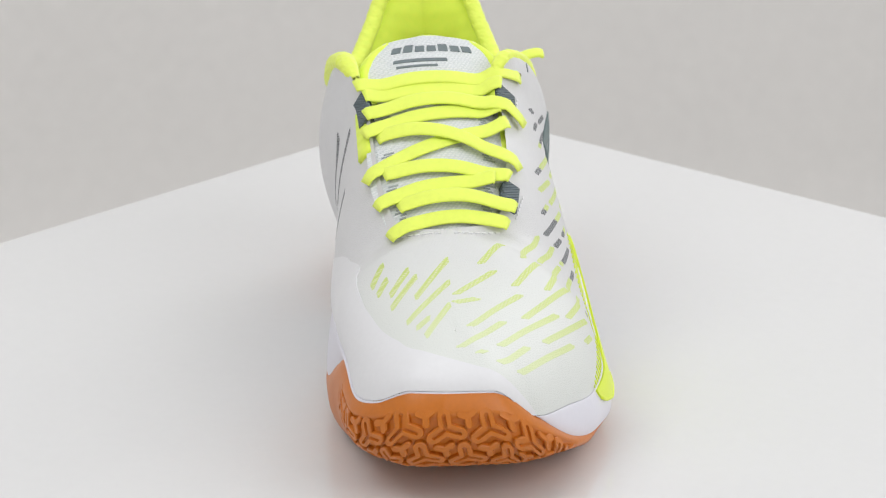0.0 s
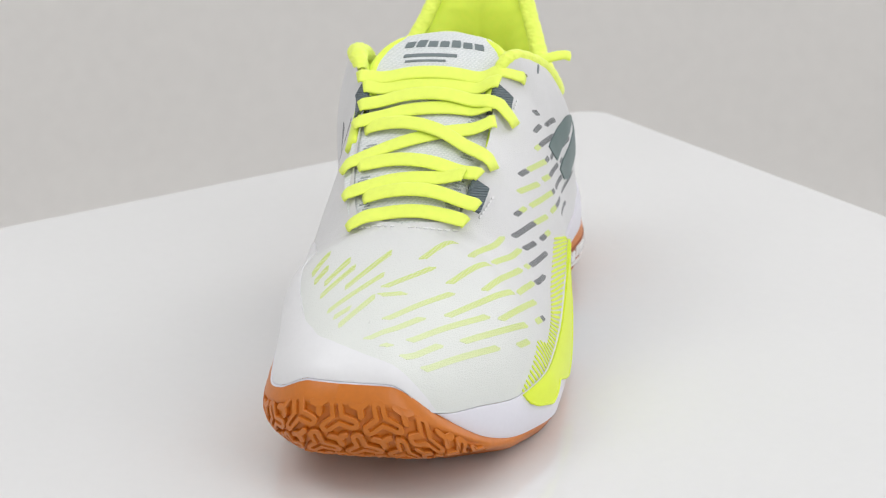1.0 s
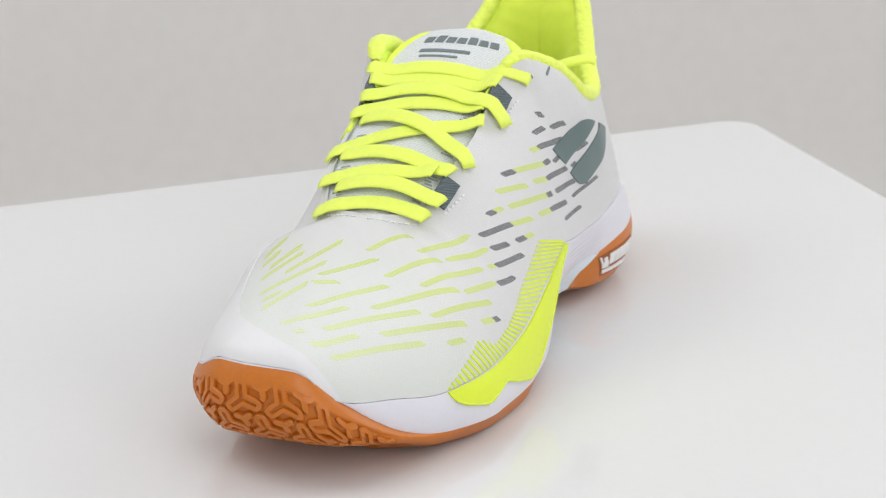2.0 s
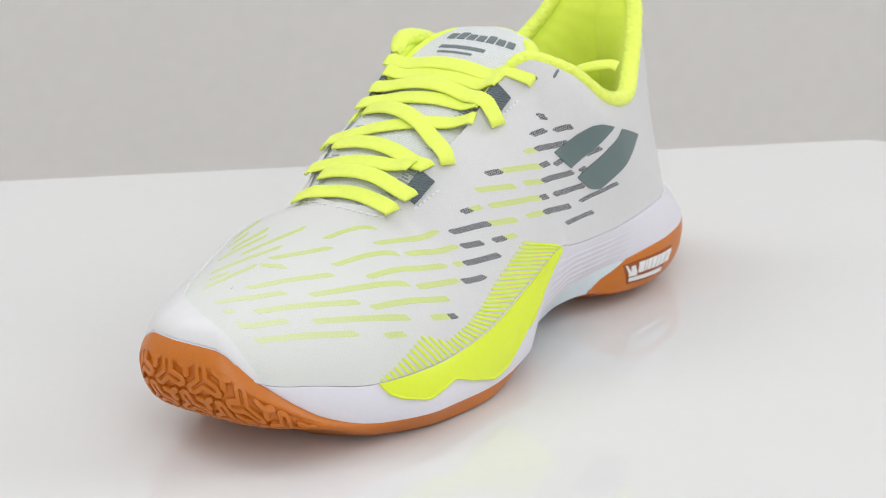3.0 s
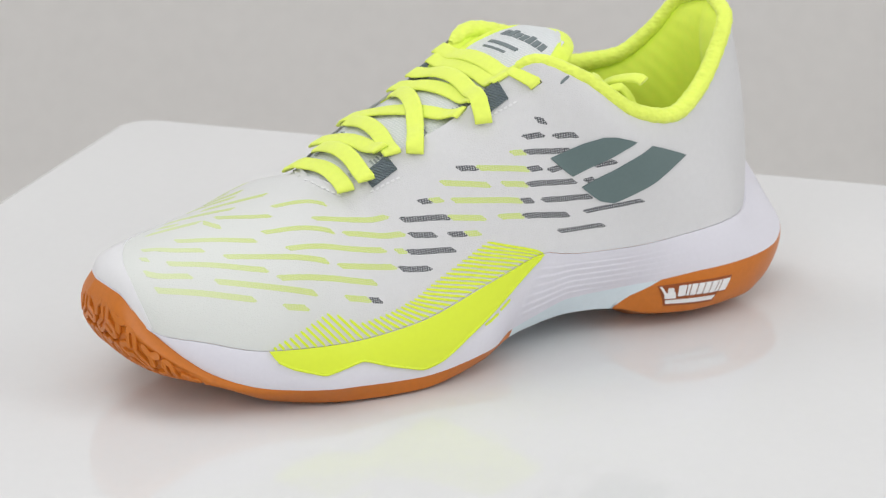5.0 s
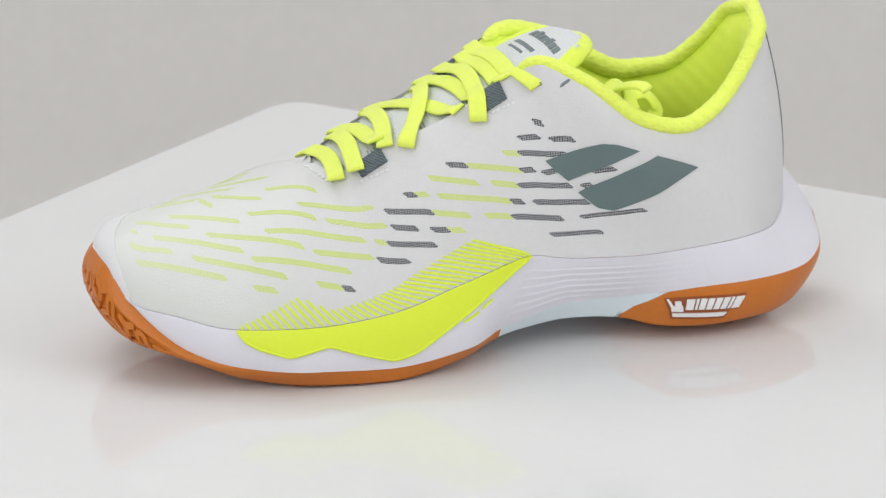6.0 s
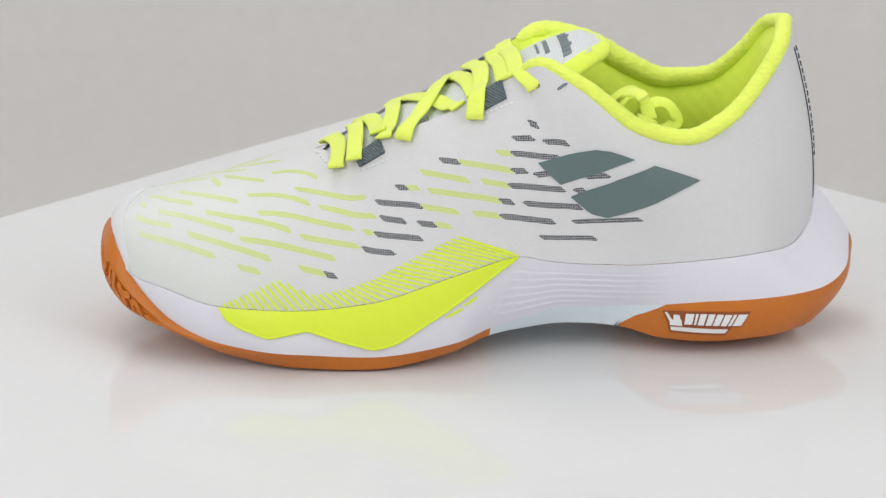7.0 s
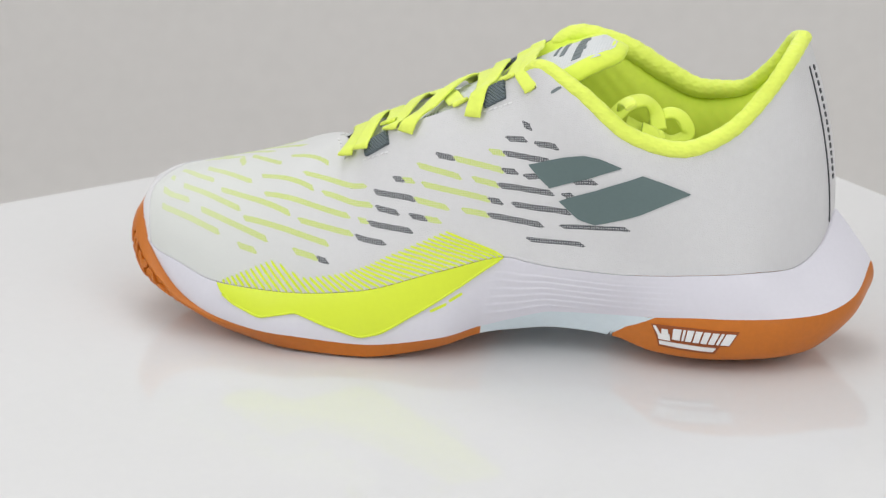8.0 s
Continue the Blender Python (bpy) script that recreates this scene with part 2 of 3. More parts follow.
def bezier(a, b, c, d, t):
    t = np.asarray(t, float)[..., None]
    return a * (1 - t) ** 3 + 3 * b * t * (1 - t) ** 2 + 3 * c * t * t * (1 - t) + d * t ** 3


def outward(p):
    q = np.zeros_like(p)
    q[..., 0] = np.where(p[..., 0] < .05, p[..., 0] - .05, np.where(p[..., 0] > .24, p[..., 0] - .24, 0))
    q[..., 1] = p[..., 1] - .028
    return q / np.maximum(np.linalg.norm(q, axis=-1, keepdims=True), 1e-6)


# how far the lateral side of the upper swells, low and high, from toe to heel
SWELL_L = monotone([(0, 0), (0, 0), (0, 0), (.0025, .004), (0, .006), (0, .010), (-.003, .010), (-.005, .005), (-.004, -.004), (-.002, -.003), (0, 0)])


def upper_at(side, s, w):
    """The upper: s from toe to heel, w from its foot to its top edge."""
    s, w = np.broadcast_arrays(np.asarray(s, float), np.asarray(w, float))
    a, d = (FOOT_L, TOP_L) if side < 0 else (FOOT_M, TOP_M)
    a, d = a(s), d(s)
    dome = (1 - smooth(.24, .375, s))[..., None]
    gap = d - a
    up = np.array((0, 0, 1.0))
    b1 = a + gap * (.06, .06, 0) + up * gap[..., 2:] * .62
    c1 = d - gap * (.50, .50, 0) - up * (gap[..., 2:] * .02 + .14 * gap[..., :1] * (1 - smooth(.20, .28, s))[..., None])
    out = outward(a)
    b0 = a + gap * .33 + out * .0050
    c0 = a + gap * .67 + out * .0045
    if side > 0:
        full = out * (.0066 * smooth(.14, .32, s) * (1 - smooth(.60, .80, s)))[..., None]
        low, high = full, full * .8
    else:
        low, high = out * SWELL_L(s)[..., :1], out * SWELL_L(s)[..., 1:]
    return bezier(a, b0 + (b1 - b0) * dome + low, c0 + (c1 - c0) * dome + high, d, w)


def midsole_at(side, s, m):
    """The white side wall: m from its lower edge to the foot of the upper."""
    s, m = np.broadcast_arrays(np.asarray(s, float), np.asarray(m, float))
    a, d = (EDGE_L, FOOT_L) if side < 0 else (EDGE_M, FOOT_M)
    a, d = a(s), d(s)
    d = d + outward(d) * .0008
    out = outward(a) * ((.0022 if side < 0 else .0008) * smooth(.09, .25, s) * (1 - .6 * smooth(.40, .53, s)))[..., None]
    return bezier(a, a + (d - a) * .33 + out, a + (d - a) * .7 + out * .9, d, m)


def sole_at(side, s, m):
    """The gum sole: m from its upper edge down and under to its flat."""
    s, m = np.broadcast_arrays(np.asarray(s, float), np.asarray(m, float))
    a, d = (EDGE_L, SOLE_L) if side < 0 else (EDGE_M, SOLE_M)
    a, d = a(s), d(s)
    toe = .0102 - (0 if side < 0 else .0038) * smooth(.02, .12, s)
    fade = smooth(.10, .28, s) if side < 0 else smooth(.24, .46, s)
    out = outward(a) * (toe * (1 - fade) + .0028 * smooth(.66, .80, s))[..., None]
    wall = bezier(a, a + (d - a) * .3 + out, a + (d - a) * .75 + out, d, np.minimum(m / .6, 1))
    flat = d.copy()
    flat[..., 1] = .031 + (d[..., 1] - .031) * .55
    flat[..., 0] = d[..., 0] + (.030 * (1 - smooth(0, .20, s)) - .025 * smooth(.82, 1, s))
    flat[..., 2] = d[..., 2] - np.minimum(d[..., 2], .0050 * (1 - smooth(.0, .11, s)) + .004 + .0035 * smooth(.68, .74, s) + .003 * smooth(.87, .96, s)) * (1 - smooth(.42, .45, s) * (1 - smooth(.64, .69, s)))
    under = np.clip((m - .6) / .4, 0, 1)[..., None]
    return wall * (1 - under) + flat * under


def normals(f, side, s, w):
    e = 1e-3
    s, w = np.broadcast_arrays(np.asarray(s, float), np.asarray(w, float))
    ds = f(side, np.minimum(s + e, 1), w) - f(side, np.maximum(s - e, 0), w)
    dw = f(side, s, np.minimum(w + e, 1)) - f(side, s, np.maximum(w - e, 0))
    n = np.cross(ds, dw)
    n /= np.maximum(np.linalg.norm(n, axis=-1, keepdims=True), 1e-12)
    away = (n * (f(side, s, w) - MIDDLE)).sum(-1, keepdims=True)
    return np.where(away < 0, -n, n)


# ---- building helpers ----
def mesh_of(name, verts, faces, mat, smooth_shade=True):
    me = bpy.data.meshes.new(name)
    me.from_pydata([tuple(map(float, v)) for v in verts], [], faces)
    me.validate()
    me.materials.append(mat)
    if smooth_shade:
        for p in me.polygons:
            p.use_smooth = True
    return me


def part(name, data, parent, label=""):
    ob = new(name, data)
    ob.parent = parent
    if label:
        tagged(ob, label)
    return ob


def grid_faces(n, m, first=0, close=False):
    faces = []
    for i in range(n if close else n - 1):
        for j in range(m - 1):
            a, b = first + i * m + j, first + ((i + 1) % n) * m + j
            faces.append((a, b, b + 1, a + 1))
    return faces


def tidy(me, merge=0.00012):
    bm = bmesh.new()
    bm.from_mesh(me)
    bmesh.ops.remove_doubles(bm, verts=bm.verts, dist=merge)
    bmesh.ops.recalc_face_normals(bm, faces=bm.faces)
    bm.to_mesh(me)
    bm.free()
    for p in me.polygons:
        p.use_smooth = True
    return me


def sheet(name, p, mat, close=False):
    """A mesh over a grid of points (n, m, 3)."""
    n, m = p.shape[:2]
    return tidy(mesh_of(name, p.reshape(-1, 3), grid_faces(n, m, 0, close), mat))


def slab(name, p, nrm, mat, height, sink=0.0004):
    """A thin piece that lies on a surface: a grid of points, its normals, its height."""
    n, m = p.shape[:2]
    top, low = p + nrm * height, p - nrm * sink
    verts = list(top.reshape(-1, 3))
    faces = grid_faces(n, m)
    rim = [i * m for i in range(n)] + [(n - 1) * m + j for j in range(1, m)] + [i * m + m - 1 for i in range(n - 2, -1, -1)] + [j for j in range(m - 2, 0, -1)]
    k, r = n * m, len(rim)
    verts += [top.reshape(-1, 3)[q] for q in rim] + [low.reshape(-1, 3)[q] for q in rim]
    flip = np.dot(np.cross(p[1, 0] - p[0, 0], p[0, 1] - p[0, 0]), nrm[0, 0]) < 0
    for a in range(r):
        b = (a + 1) % r
        faces.append((k + a, k + a + r, k + b + r, k + b))
    if flip:
        faces = [f[::-1] for f in faces]
    return mesh_of(name, verts, faces, mat)


def frames_along(path):
    t = np.gradient(path, axis=0)
    return t / np.maximum(np.linalg.norm(t, axis=1, keepdims=True), 1e-9)


def ribbon(name, path, up, width, thick, mat, seg=10):
    """A flat band with rounded edges along a path; up is its face's direction at each point."""
    path, up = np.asarray(path, float), np.asarray(up, float)
    t = frames_along(path)
    across = np.cross(t, up)
    across /= np.linalg.norm(across, axis=1, keepdims=True)
    face = np.cross(across, t)
    width = np.broadcast_to(width, len(path))
    ang = np.linspace(0, 2 * math.pi, seg, endpoint=False)
    cx = np.sign(np.cos(ang)) * abs(np.cos(ang)) ** 0.45
    cz = np.sign(np.sin(ang)) * abs(np.sin(ang)) ** 0.8
    ring = path[:, None] + across[:, None] * cx[None, :, None] * width[:, None, None] / 2 + face[:, None] * cz[None, :, None] * thick / 2
    n = len(path)
    faces = []
    for i in range(n - 1):
        for j in range(seg):
            a, b = i * seg + j, i * seg + (j + 1) % seg
            faces.append((a, b, b + seg, a + seg))
    faces.append(tuple(range(seg)))
    faces.append(tuple(range((n - 1) * seg, n * seg)))
    me = mesh_of(name, ring.reshape(-1, 3), faces, mat)
    bm = bmesh.new()
    bm.from_mesh(me)
    bmesh.ops.recalc_face_normals(bm, faces=bm.faces)
    bm.to_mesh(me)
    bm.free()
    return me


def resample(points, n):
    """A smooth path of n points through a few."""
    p = np.array(points, float)
    q = np.vstack([2 * p[0] - p[1], p, 2 * p[-1] - p[-2]])
    out = []
    for v in np.linspace(0, len(p) - 1, n):
        i = min(int(v), len(p) - 2)
        t = v - i
        a, b, c, d = q[i], q[i + 1], q[i + 2], q[i + 3]
        out.append(0.5 * (2 * b + (c - a) * t + (2 * a - 5 * b + 4 * c - d) * t * t + (3 * b - a - 3 * c + d) * t ** 3))
    return np.array(out)


# ---- the studio: floor, curved backdrop, ceiling ----
def turned(name, profile, mat, centre=(0.15, 0.0), steps=96):
    ang = np.linspace(0, 2 * math.pi, steps, endpoint=False)
    pts = np.array([[(centre[0] + r * math.cos(a), centre[1] + r * math.sin(a), z) for r, z in profile] for a in ang])
    return sheet(name, pts, mat, close=True)


cove = [(1.35 + 0.35 * math.sin(a), -0.42 - 0.35 * math.cos(a)) for a in np.linspace(0, math.pi / 2, 12)]
tagged(new("wall_backdrop", turned("wall_backdrop", cove + [(1.70, 0.5), (1.70, 1.9), (1.76, 1.9), (1.76, -0.83), (1.35, -0.83)], WALL)),
       "seamless pale grey studio backdrop curving into the floor", "wall", kind="structure")
tagged(new("floor", turned("floor", [(0.0005, -0.77), (1.35, -0.77), (1.35, -0.83), (0.0005, -0.83)], WALL)),
       "pale grey studio floor under the display table", "floor", kind="structure")
tagged(new("ceiling", turned("ceiling", [(0.0005, 1.9), (1.70, 1.9), (1.70, 1.96), (0.0005, 1.96)], CEILING)),
       "plain white studio ceiling", "ceiling", kind="structure")


# ---- display table: a square board with rounded corners on a turning pedestal ----
def rounded_square(size, radius, inset, steps=10):
    h, pts = size / 2 - inset, []
    r = max(radius - inset, 0.001)
    for q in range(4):
        cx, cy = ((1, 1), (-1, 1), (-1, -1), (1, -1))[q]
        for a in np.linspace(q * math.pi / 2, (q + 1) * math.pi / 2, steps):
            pts.append((cx * (h - r) + r * math.cos(a), cy * (h - r) + r * math.sin(a)))
    return pts


def board(size, radius, thick):
    rings = [(0.0025, 0.0), (0.0008, -0.0008), (0.0, -0.0025), (0.0, -thick + 0.002), (0.002, -thick)]
    verts, faces = [], []
    for inset, z in rings:
        verts += [(x, y, z) for x, y in rounded_square(size, radius, inset)]
    n = len(verts) // len(rings)
    for k in range(len(rings) - 1):
        for i in range(n):
            a, b = k * n + i, k * n + (i + 1) % n
            faces.append((a, a + n, b + n, b))
    faces.append(tuple(range(n)))
    faces.append(tuple(range((len(rings) - 1) * n, len(rings) * n))[::-1])
    me = mesh_of("tabletop", verts, faces, TABLE, False)
    bm = bmesh.new()
    bm.from_mesh(me)
    bmesh.ops.recalc_face_normals(bm, faces=bm.faces)
    bm.to_mesh(me)
    bm.free()
    return me


table = tagged(new("display_table"), "glossy white square display table with rounded corners", "table")
table.matrix_world = pose(0.136, 0.0135, -0.77, 0, 0, 42.5)
part("tabletop", board(0.522, 0.018, 0.022), table, "glossy white laminate board").location = (0, 0, 0.77)
part("pedestal", turned("pedestal", [(0.0005, 0.02), (0.05, 0.02), (0.045, 0.05), (0.03, 0.08), (0.03, 0.70), (0.06, 0.735), (0.14, 0.748), (0.0005, 0.748)], METAL, (0, 0), 40), table, "brushed metal column")
part("foot_plate", turned("foot_plate", [(0.0005, 0.0), (0.17, 0.0), (0.175, 0.006), (0.165, 0.018), (0.05, 0.022), (0.0005, 0.022)], METAL, (0, 0), 48), table, "round metal foot")

# ---- the shoe ----
shoe = tagged(new("badminton_shoe"), "white badminton shoe, neon yellow laces, gum sole, on the table", "shoe")
shoe.matrix_world = pose(0, 0, 0)


def both_sides(f, s, w):
    """The grid of a surface round the whole shoe, lateral heel to toe to medial heel."""
    left = f(-1, s[::-1, None], w[None, :])
    right = f(1, s[:, None], w[None, :])
    return np.concatenate([left, right[1:]])


S = np.linspace(0, 1, 181)
upper = part("upper", sheet("upper", both_sides(upper_at, S, np.linspace(0, 1, 41)), FILM), shoe, "translucent white film over a pale knit")


def waved_wall(side, s, m):
    """The side wall with shallow moulded waves that fan out behind the print on its lateral side."""
    s, m = np.broadcast_arrays(np.asarray(s, float), np.asarray(m, float))
    p = midsole_at(side, s, m)
    if side > 0:
        return p
    run = np.clip((s - .425) / .30, 0, 1)
    phase = (m + .20 * run ** 1.2) / (.115 + .02 * run)
    tooth = (phase % 1.0)
    ridge = np.where(tooth < .75, tooth / .75, (1 - tooth) / .25)
    deep = smooth(.425, .47, s) * (1 - smooth(.60, .78, s)) * smooth(.06, .16, m) * (1 - smooth(.78, .88, m))
    return p + normals(midsole_at, side, s, np.clip(m, .01, .99)) * (.00024 * ridge * deep)[..., None]


wall = both_sides(waved_wall, np.linspace(0, 1, 361), np.linspace(0, 1, 101))
ledge = wall[:, -1:] - outward(wall[:, -1:]) * .0016 + (0, 0, -.0004)
midsole = part("midsole", sheet("midsole", np.concatenate([wall, ledge], 1), FOAM), shoe, "white rubber midsole wall")

# gum outsole in two pieces with a pale shank between; the heel piece runs to a point on each side
M = np.linspace(0, 1, 25)
START, JOIN = 8 / 18, 0.655


def tip(s):
    return np.interp(s, (JOIN, 0.662, 0.682, 0.72), (1.0, 0.50, 0.25, 0.0))


front = np.linspace(0, START, 90)
heel = np.linspace(JOIN, 1, 90)
waist = np.linspace(START, 0.72, 60)


def recessed(side):
    """The forefoot rubber with its toe hollowed between the lugs."""
    s, m = np.linspace(0, START, 150), np.linspace(0, 1, 61)
    p = sole_at(side, s[:, None], m[None])
    n = normals(sole_at, side, np.maximum(s, .002)[:, None] + 0 * m[None], np.clip(m, .01, .99)[None] + 0 * s[:, None])
    deep = smooth(.115, .165, m)[None] * (1 - smooth(.57, .62, m))[None] * (1 - smooth(.145 if side < 0 else .20, .165 if side < 0 else .22, s))[:, None]
    return p - n * (.0016 * deep)[..., None]


outsole_front = part("forefoot_outsole", sheet("forefoot_outsole", np.concatenate([recessed(-1)[::-1], recessed(1)[1:]]), GUM), shoe, "amber gum rubber with a maze tread")
below = tip(heel)[:, None] + (1 - tip(heel)[:, None]) * M[None]
outsole_heel = part("heel_outsole", sheet("heel_outsole", np.concatenate([sole_at(-1, heel[:, None], below), sole_at(1, heel[::-1, None], below[::-1])[1:]]), GUM), shoe, "amber gum rubber")
above = tip(waist)[:, None] * M[None]
for side in (-1, 1):
    part("shank", sheet("shank", sole_at(side, waist[:, None], above), SHANK), shoe, "ice blue plastic shank")



def underside(s, name, mat):
    """The flat between the two sides of the sole."""
    a, b = sole_at(-1, s, np.ones_like(s)), sole_at(1, s, np.ones_like(s))
    k = np.linspace(0, 1, 7)[None, :, None]
    return part(name, sheet(name, a[:, None] * (1 - k) + b[:, None] * k, mat), shoe)


underside(front, "forefoot_bottom", GUM)
underside(waist, "shank_bottom", SHANK)
underside(heel, "heel_bottom", GUM)

# ---- films, prints and badges that lie on the upper ----
DENSE_S, DENSE_W = np.linspace(0, 1, 361), np.linspace(0, 1, 121)
DENSE = {k: upper_at(k, DENSE_S[:, None], DENSE_W[None]) for k in (-1, 1)}


def settle(side, q):
    """The place on the upper nearest to a point."""
    d = ((DENSE[side] - q) ** 2).sum(-1)
    i, j = np.unravel_index(int(np.argmin(d)), d.shape)
    x = np.array((DENSE_S[i], DENSE_W[j]))
    for _ in range(3):
        e = 1e-3
        p = upper_at(side, x[0], x[1])
        g = np.stack([(upper_at(side, x[0] + e, x[1]) - p) / e, (upper_at(side, x[0], min(x[1] + e, 1)) - upper_at(side, x[0], x[1] - e)) / (min(x[1] + e, 1) - x[1] + e)], 1)
        step = np.linalg.lstsq(g, q - p, rcond=None)[0]
        x = np.clip(x + np.clip(step, -.01, .01), (0, 0), (1, 1))
    return float(x[0]), float(x[1])


def straight(side, s0, w0, s1, w1, n):
    """n places along the straight way between two places on the upper."""
    a, b = upper_at(side, s0, w0), upper_at(side, s1, w1)
    inner = [settle(side, a + (b - a) * t) for t in np.linspace(0, 1, n)[1:-1]]
    sw = np.array([(s0, w0), *inner, (s1, w1)], float)
    for _ in range(8):
        sw[1:-1] = (sw[:-2] + 2 * sw[1:-1] + sw[2:]) / 4
    return sw


def band(name, f, side, sw, width, mat, height=0.0003, ends=0.7, skew=0.0):
    """A narrow flat piece along places on a surface, with slanting ends."""
    if ends < .5:
        sw = np.concatenate([sw[:1], sw[:1] * .7 + sw[1:2] * .3, sw[1:-1], sw[-2:-1] * .3 + sw[-1:] * .7, sw[-1:]])
    p = f(side, sw[:, 0], sw[:, 1])
    n = normals(f, side, sw[:, 0], sw[:, 1])
    t = frames_along(p)
    across = np.cross(n, t)
    across /= np.maximum(np.linalg.norm(across, axis=1, keepdims=True), 1e-9)
    wide = np.full(len(sw), width)
    wide[0] *= ends
    wide[-1] *= ends
    k = np.linspace(-0.5, 0.5, 4)
    grid = p[:, None] + across[:, None] * (wide[:, None] * k[None])[..., None] + t[:, None] * (k[None, :, None] * skew)
    return slab(name, grid, np.repeat(n[:, None], 4, 1), mat, height)


def stripe_row(side, width, *pieces):
    for s0, w0, s1, w1, kind in pieces:
        long = np.linalg.norm(upper_at(side, s0, w0) - upper_at(side, s1, w1))
        sw = straight(side, s0, w0, s1, w1, max(5, int(long / 0.0022)))
        wd = min(width, 0.6 * long)
        dark = kind == "d"
        part("stripe", band("stripe", upper_at, side, sw, wd, DARK if dark else STRIPE, skew=0.0016 * side, height=0.00005, ends=.45), upper,
             "dark grey mesh cut-out" if dark else "lime mesh cut-out under film")


W = 0.0023
stripe_row(1, .0024, (.2383, .49, .2567, .62, "l"), (.225, .51, .2367, .615, "l"), (.2133, .59, .235, .755, "l"), (.195, .57, .2217, .79, "l"))
stripe_row(1, .0024, (.1867, .745, .230, .985, "l"), (.1517, .64, .185, .985, "l"), (.125, .685, .1283, .815, "l"), (.09, .69, .128, .985, "l"))
stripe_row(-1, .0024, (.130, .99, .1683, .845, "l"), (.152, .985, .230, .795, "l"))
stripe_row(-1, .0024, (.2317, .865, .285, .76, "l"), (.0217, .675, .1533, .655, "l"), (.0883, .835, .2133, .645, "l"), (.220, .69, .2817, .575, "l"))
stripe_row(-1, .0024, (.265, .665, .3517, .735, "l"), (.055, .525, .0717, .55, "l"), (.106, .570, .2233, .43, "l"), (.180, .57, .270, .405, "l"))
stripe_row(-1, .0024, (.240, .525, .330, .515, "l"), (.2917, .575, .355, .59, "l"), (.080, .40, .1467, .44, "l"), (.1733, .39, .2583, .25, "l"))
stripe_row(-1, .0024, (.2317, .37, .3083, .29, "l"), (.2783, .38, .332, .395, "l"), (.105, .315, .2117, .27, "l"), (.235, .21, .2517, .185, "l"))
stripe_row(-1, .0024, (.280, .215, .300, .195, "l"), (.340, .50, .3483, .485, "l"))
stripe_row(-1, W, (0.359, 0.674, 0.391, 0.523, "d"), (0.391, 0.523, 0.415, 0.406, "l"), (0.425, 0.368, 0.449, 0.301, "l"), (0.449, 0.301, 0.554, 0.226, "d"))
stripe_row(-1, W, (0.358, 0.565, 0.375, 0.473, "d"), (0.383, 0.427, 0.395, 0.377, "d"), (0.395, 0.377, 0.405, 0.335, "l"))
stripe_row(-1, W, (0.349, 0.473, 0.381, 0.322, "d"))
stripe_row(-1, W, (0.335, 0.381, 0.359, 0.305, "d"))
stripe_row(-1, W, (0.300, 0.193, 0.309, 0.184, "d"))
stripe_row(-1, W, (0.549, 0.761, 0.567, 0.728, "d"), (0.511, 0.716, 0.552, 0.678, "d"), (0.571, 0.644, 0.618, 0.619, "d"))
stripe_row(-1, W, (0.481, 0.682, 0.502, 0.644, "l"), (0.502, 0.644, 0.599, 0.544, "d"))
stripe_row(-1, W, (0.421, 0.761, 0.436, 0.711, "d"), (0.436, 0.711, 0.495, 0.552, "l"), (0.495, 0.552, 0.521, 0.527, "d"), (0.535, 0.494, 0.577, 0.485, "d"), (0.628, 0.460, 0.664, 0.523, "d"))
stripe_row(-1, W, (0.402, 0.732, 0.436, 0.582, "l"), (0.448, 0.556, 0.481, 0.477, "l"), (0.481, 0.477, 0.589, 0.389, "d"), (0.607, 0.377, 0.625, 0.389, "d"))
stripe_row(-1, W, (0.378, 0.699, 0.386, 0.669, "d"), (0.386, 0.669, 0.395, 0.640, "l"), (0.401, 0.607, 0.459, 0.402, "l"), (0.459, 0.402, 0.479, 0.372, "d"), (0.498, 0.351, 0.611, 0.293, "d"), (0.684, 0.389, 0.708, 0.452, "d"))
stripe_row(-1, 0.0019, (0.589, 0.218, 0.691, 0.297, "d"), (0.512, 0.142, 0.620, 0.134, "d"))
stripe_row(1, 0.0022, (.44, .36, .50, .80, "d"), (.47, .30, .53, .70, "d"), (.40, .35, .43, .62, "d"))


# rubber print along the front of the side wall
def wedge_low(s):
    return np.interp(s, (.2217, .2246, .2361, .2589, .2732, .2876, .309, .3333, .3476, .3677, .3891, .412, .4449),
                     (.995, .766, .557, .364, .477, .577, .352, .155, .209, .406, .561, .728, .995))


ws = np.linspace(.2218, .4447, 90)
low = wedge_low(ws)
low[1:-1] = (low[:-2] + 2 * low[1:-1] + low[2:]) / 4
fill = np.linspace(0, 1, 12)
wm = low[:, None] * (1 - fill[None]) + fill[None] * 1.0
wg = np.repeat(ws[:, None], 12, 1)
overlay = part("side_print", slab("side_print", midsole_at(-1, wg, wm), normals(midsole_at, -1, wg, wm), PRINT, 0.0008), shoe, "glossy neon yellow rubber print")
rim_path = midsole_at(-1, ws[2:-2], low[2:-2] + .012)
rim_up = normals(midsole_at, -1, ws[2:-2], low[2:-2] + .012)
part("raised_rim", ribbon("raised_rim", rim_path + rim_up * .0007, rim_up, .0010, .0010, PRINT, 8), overlay)

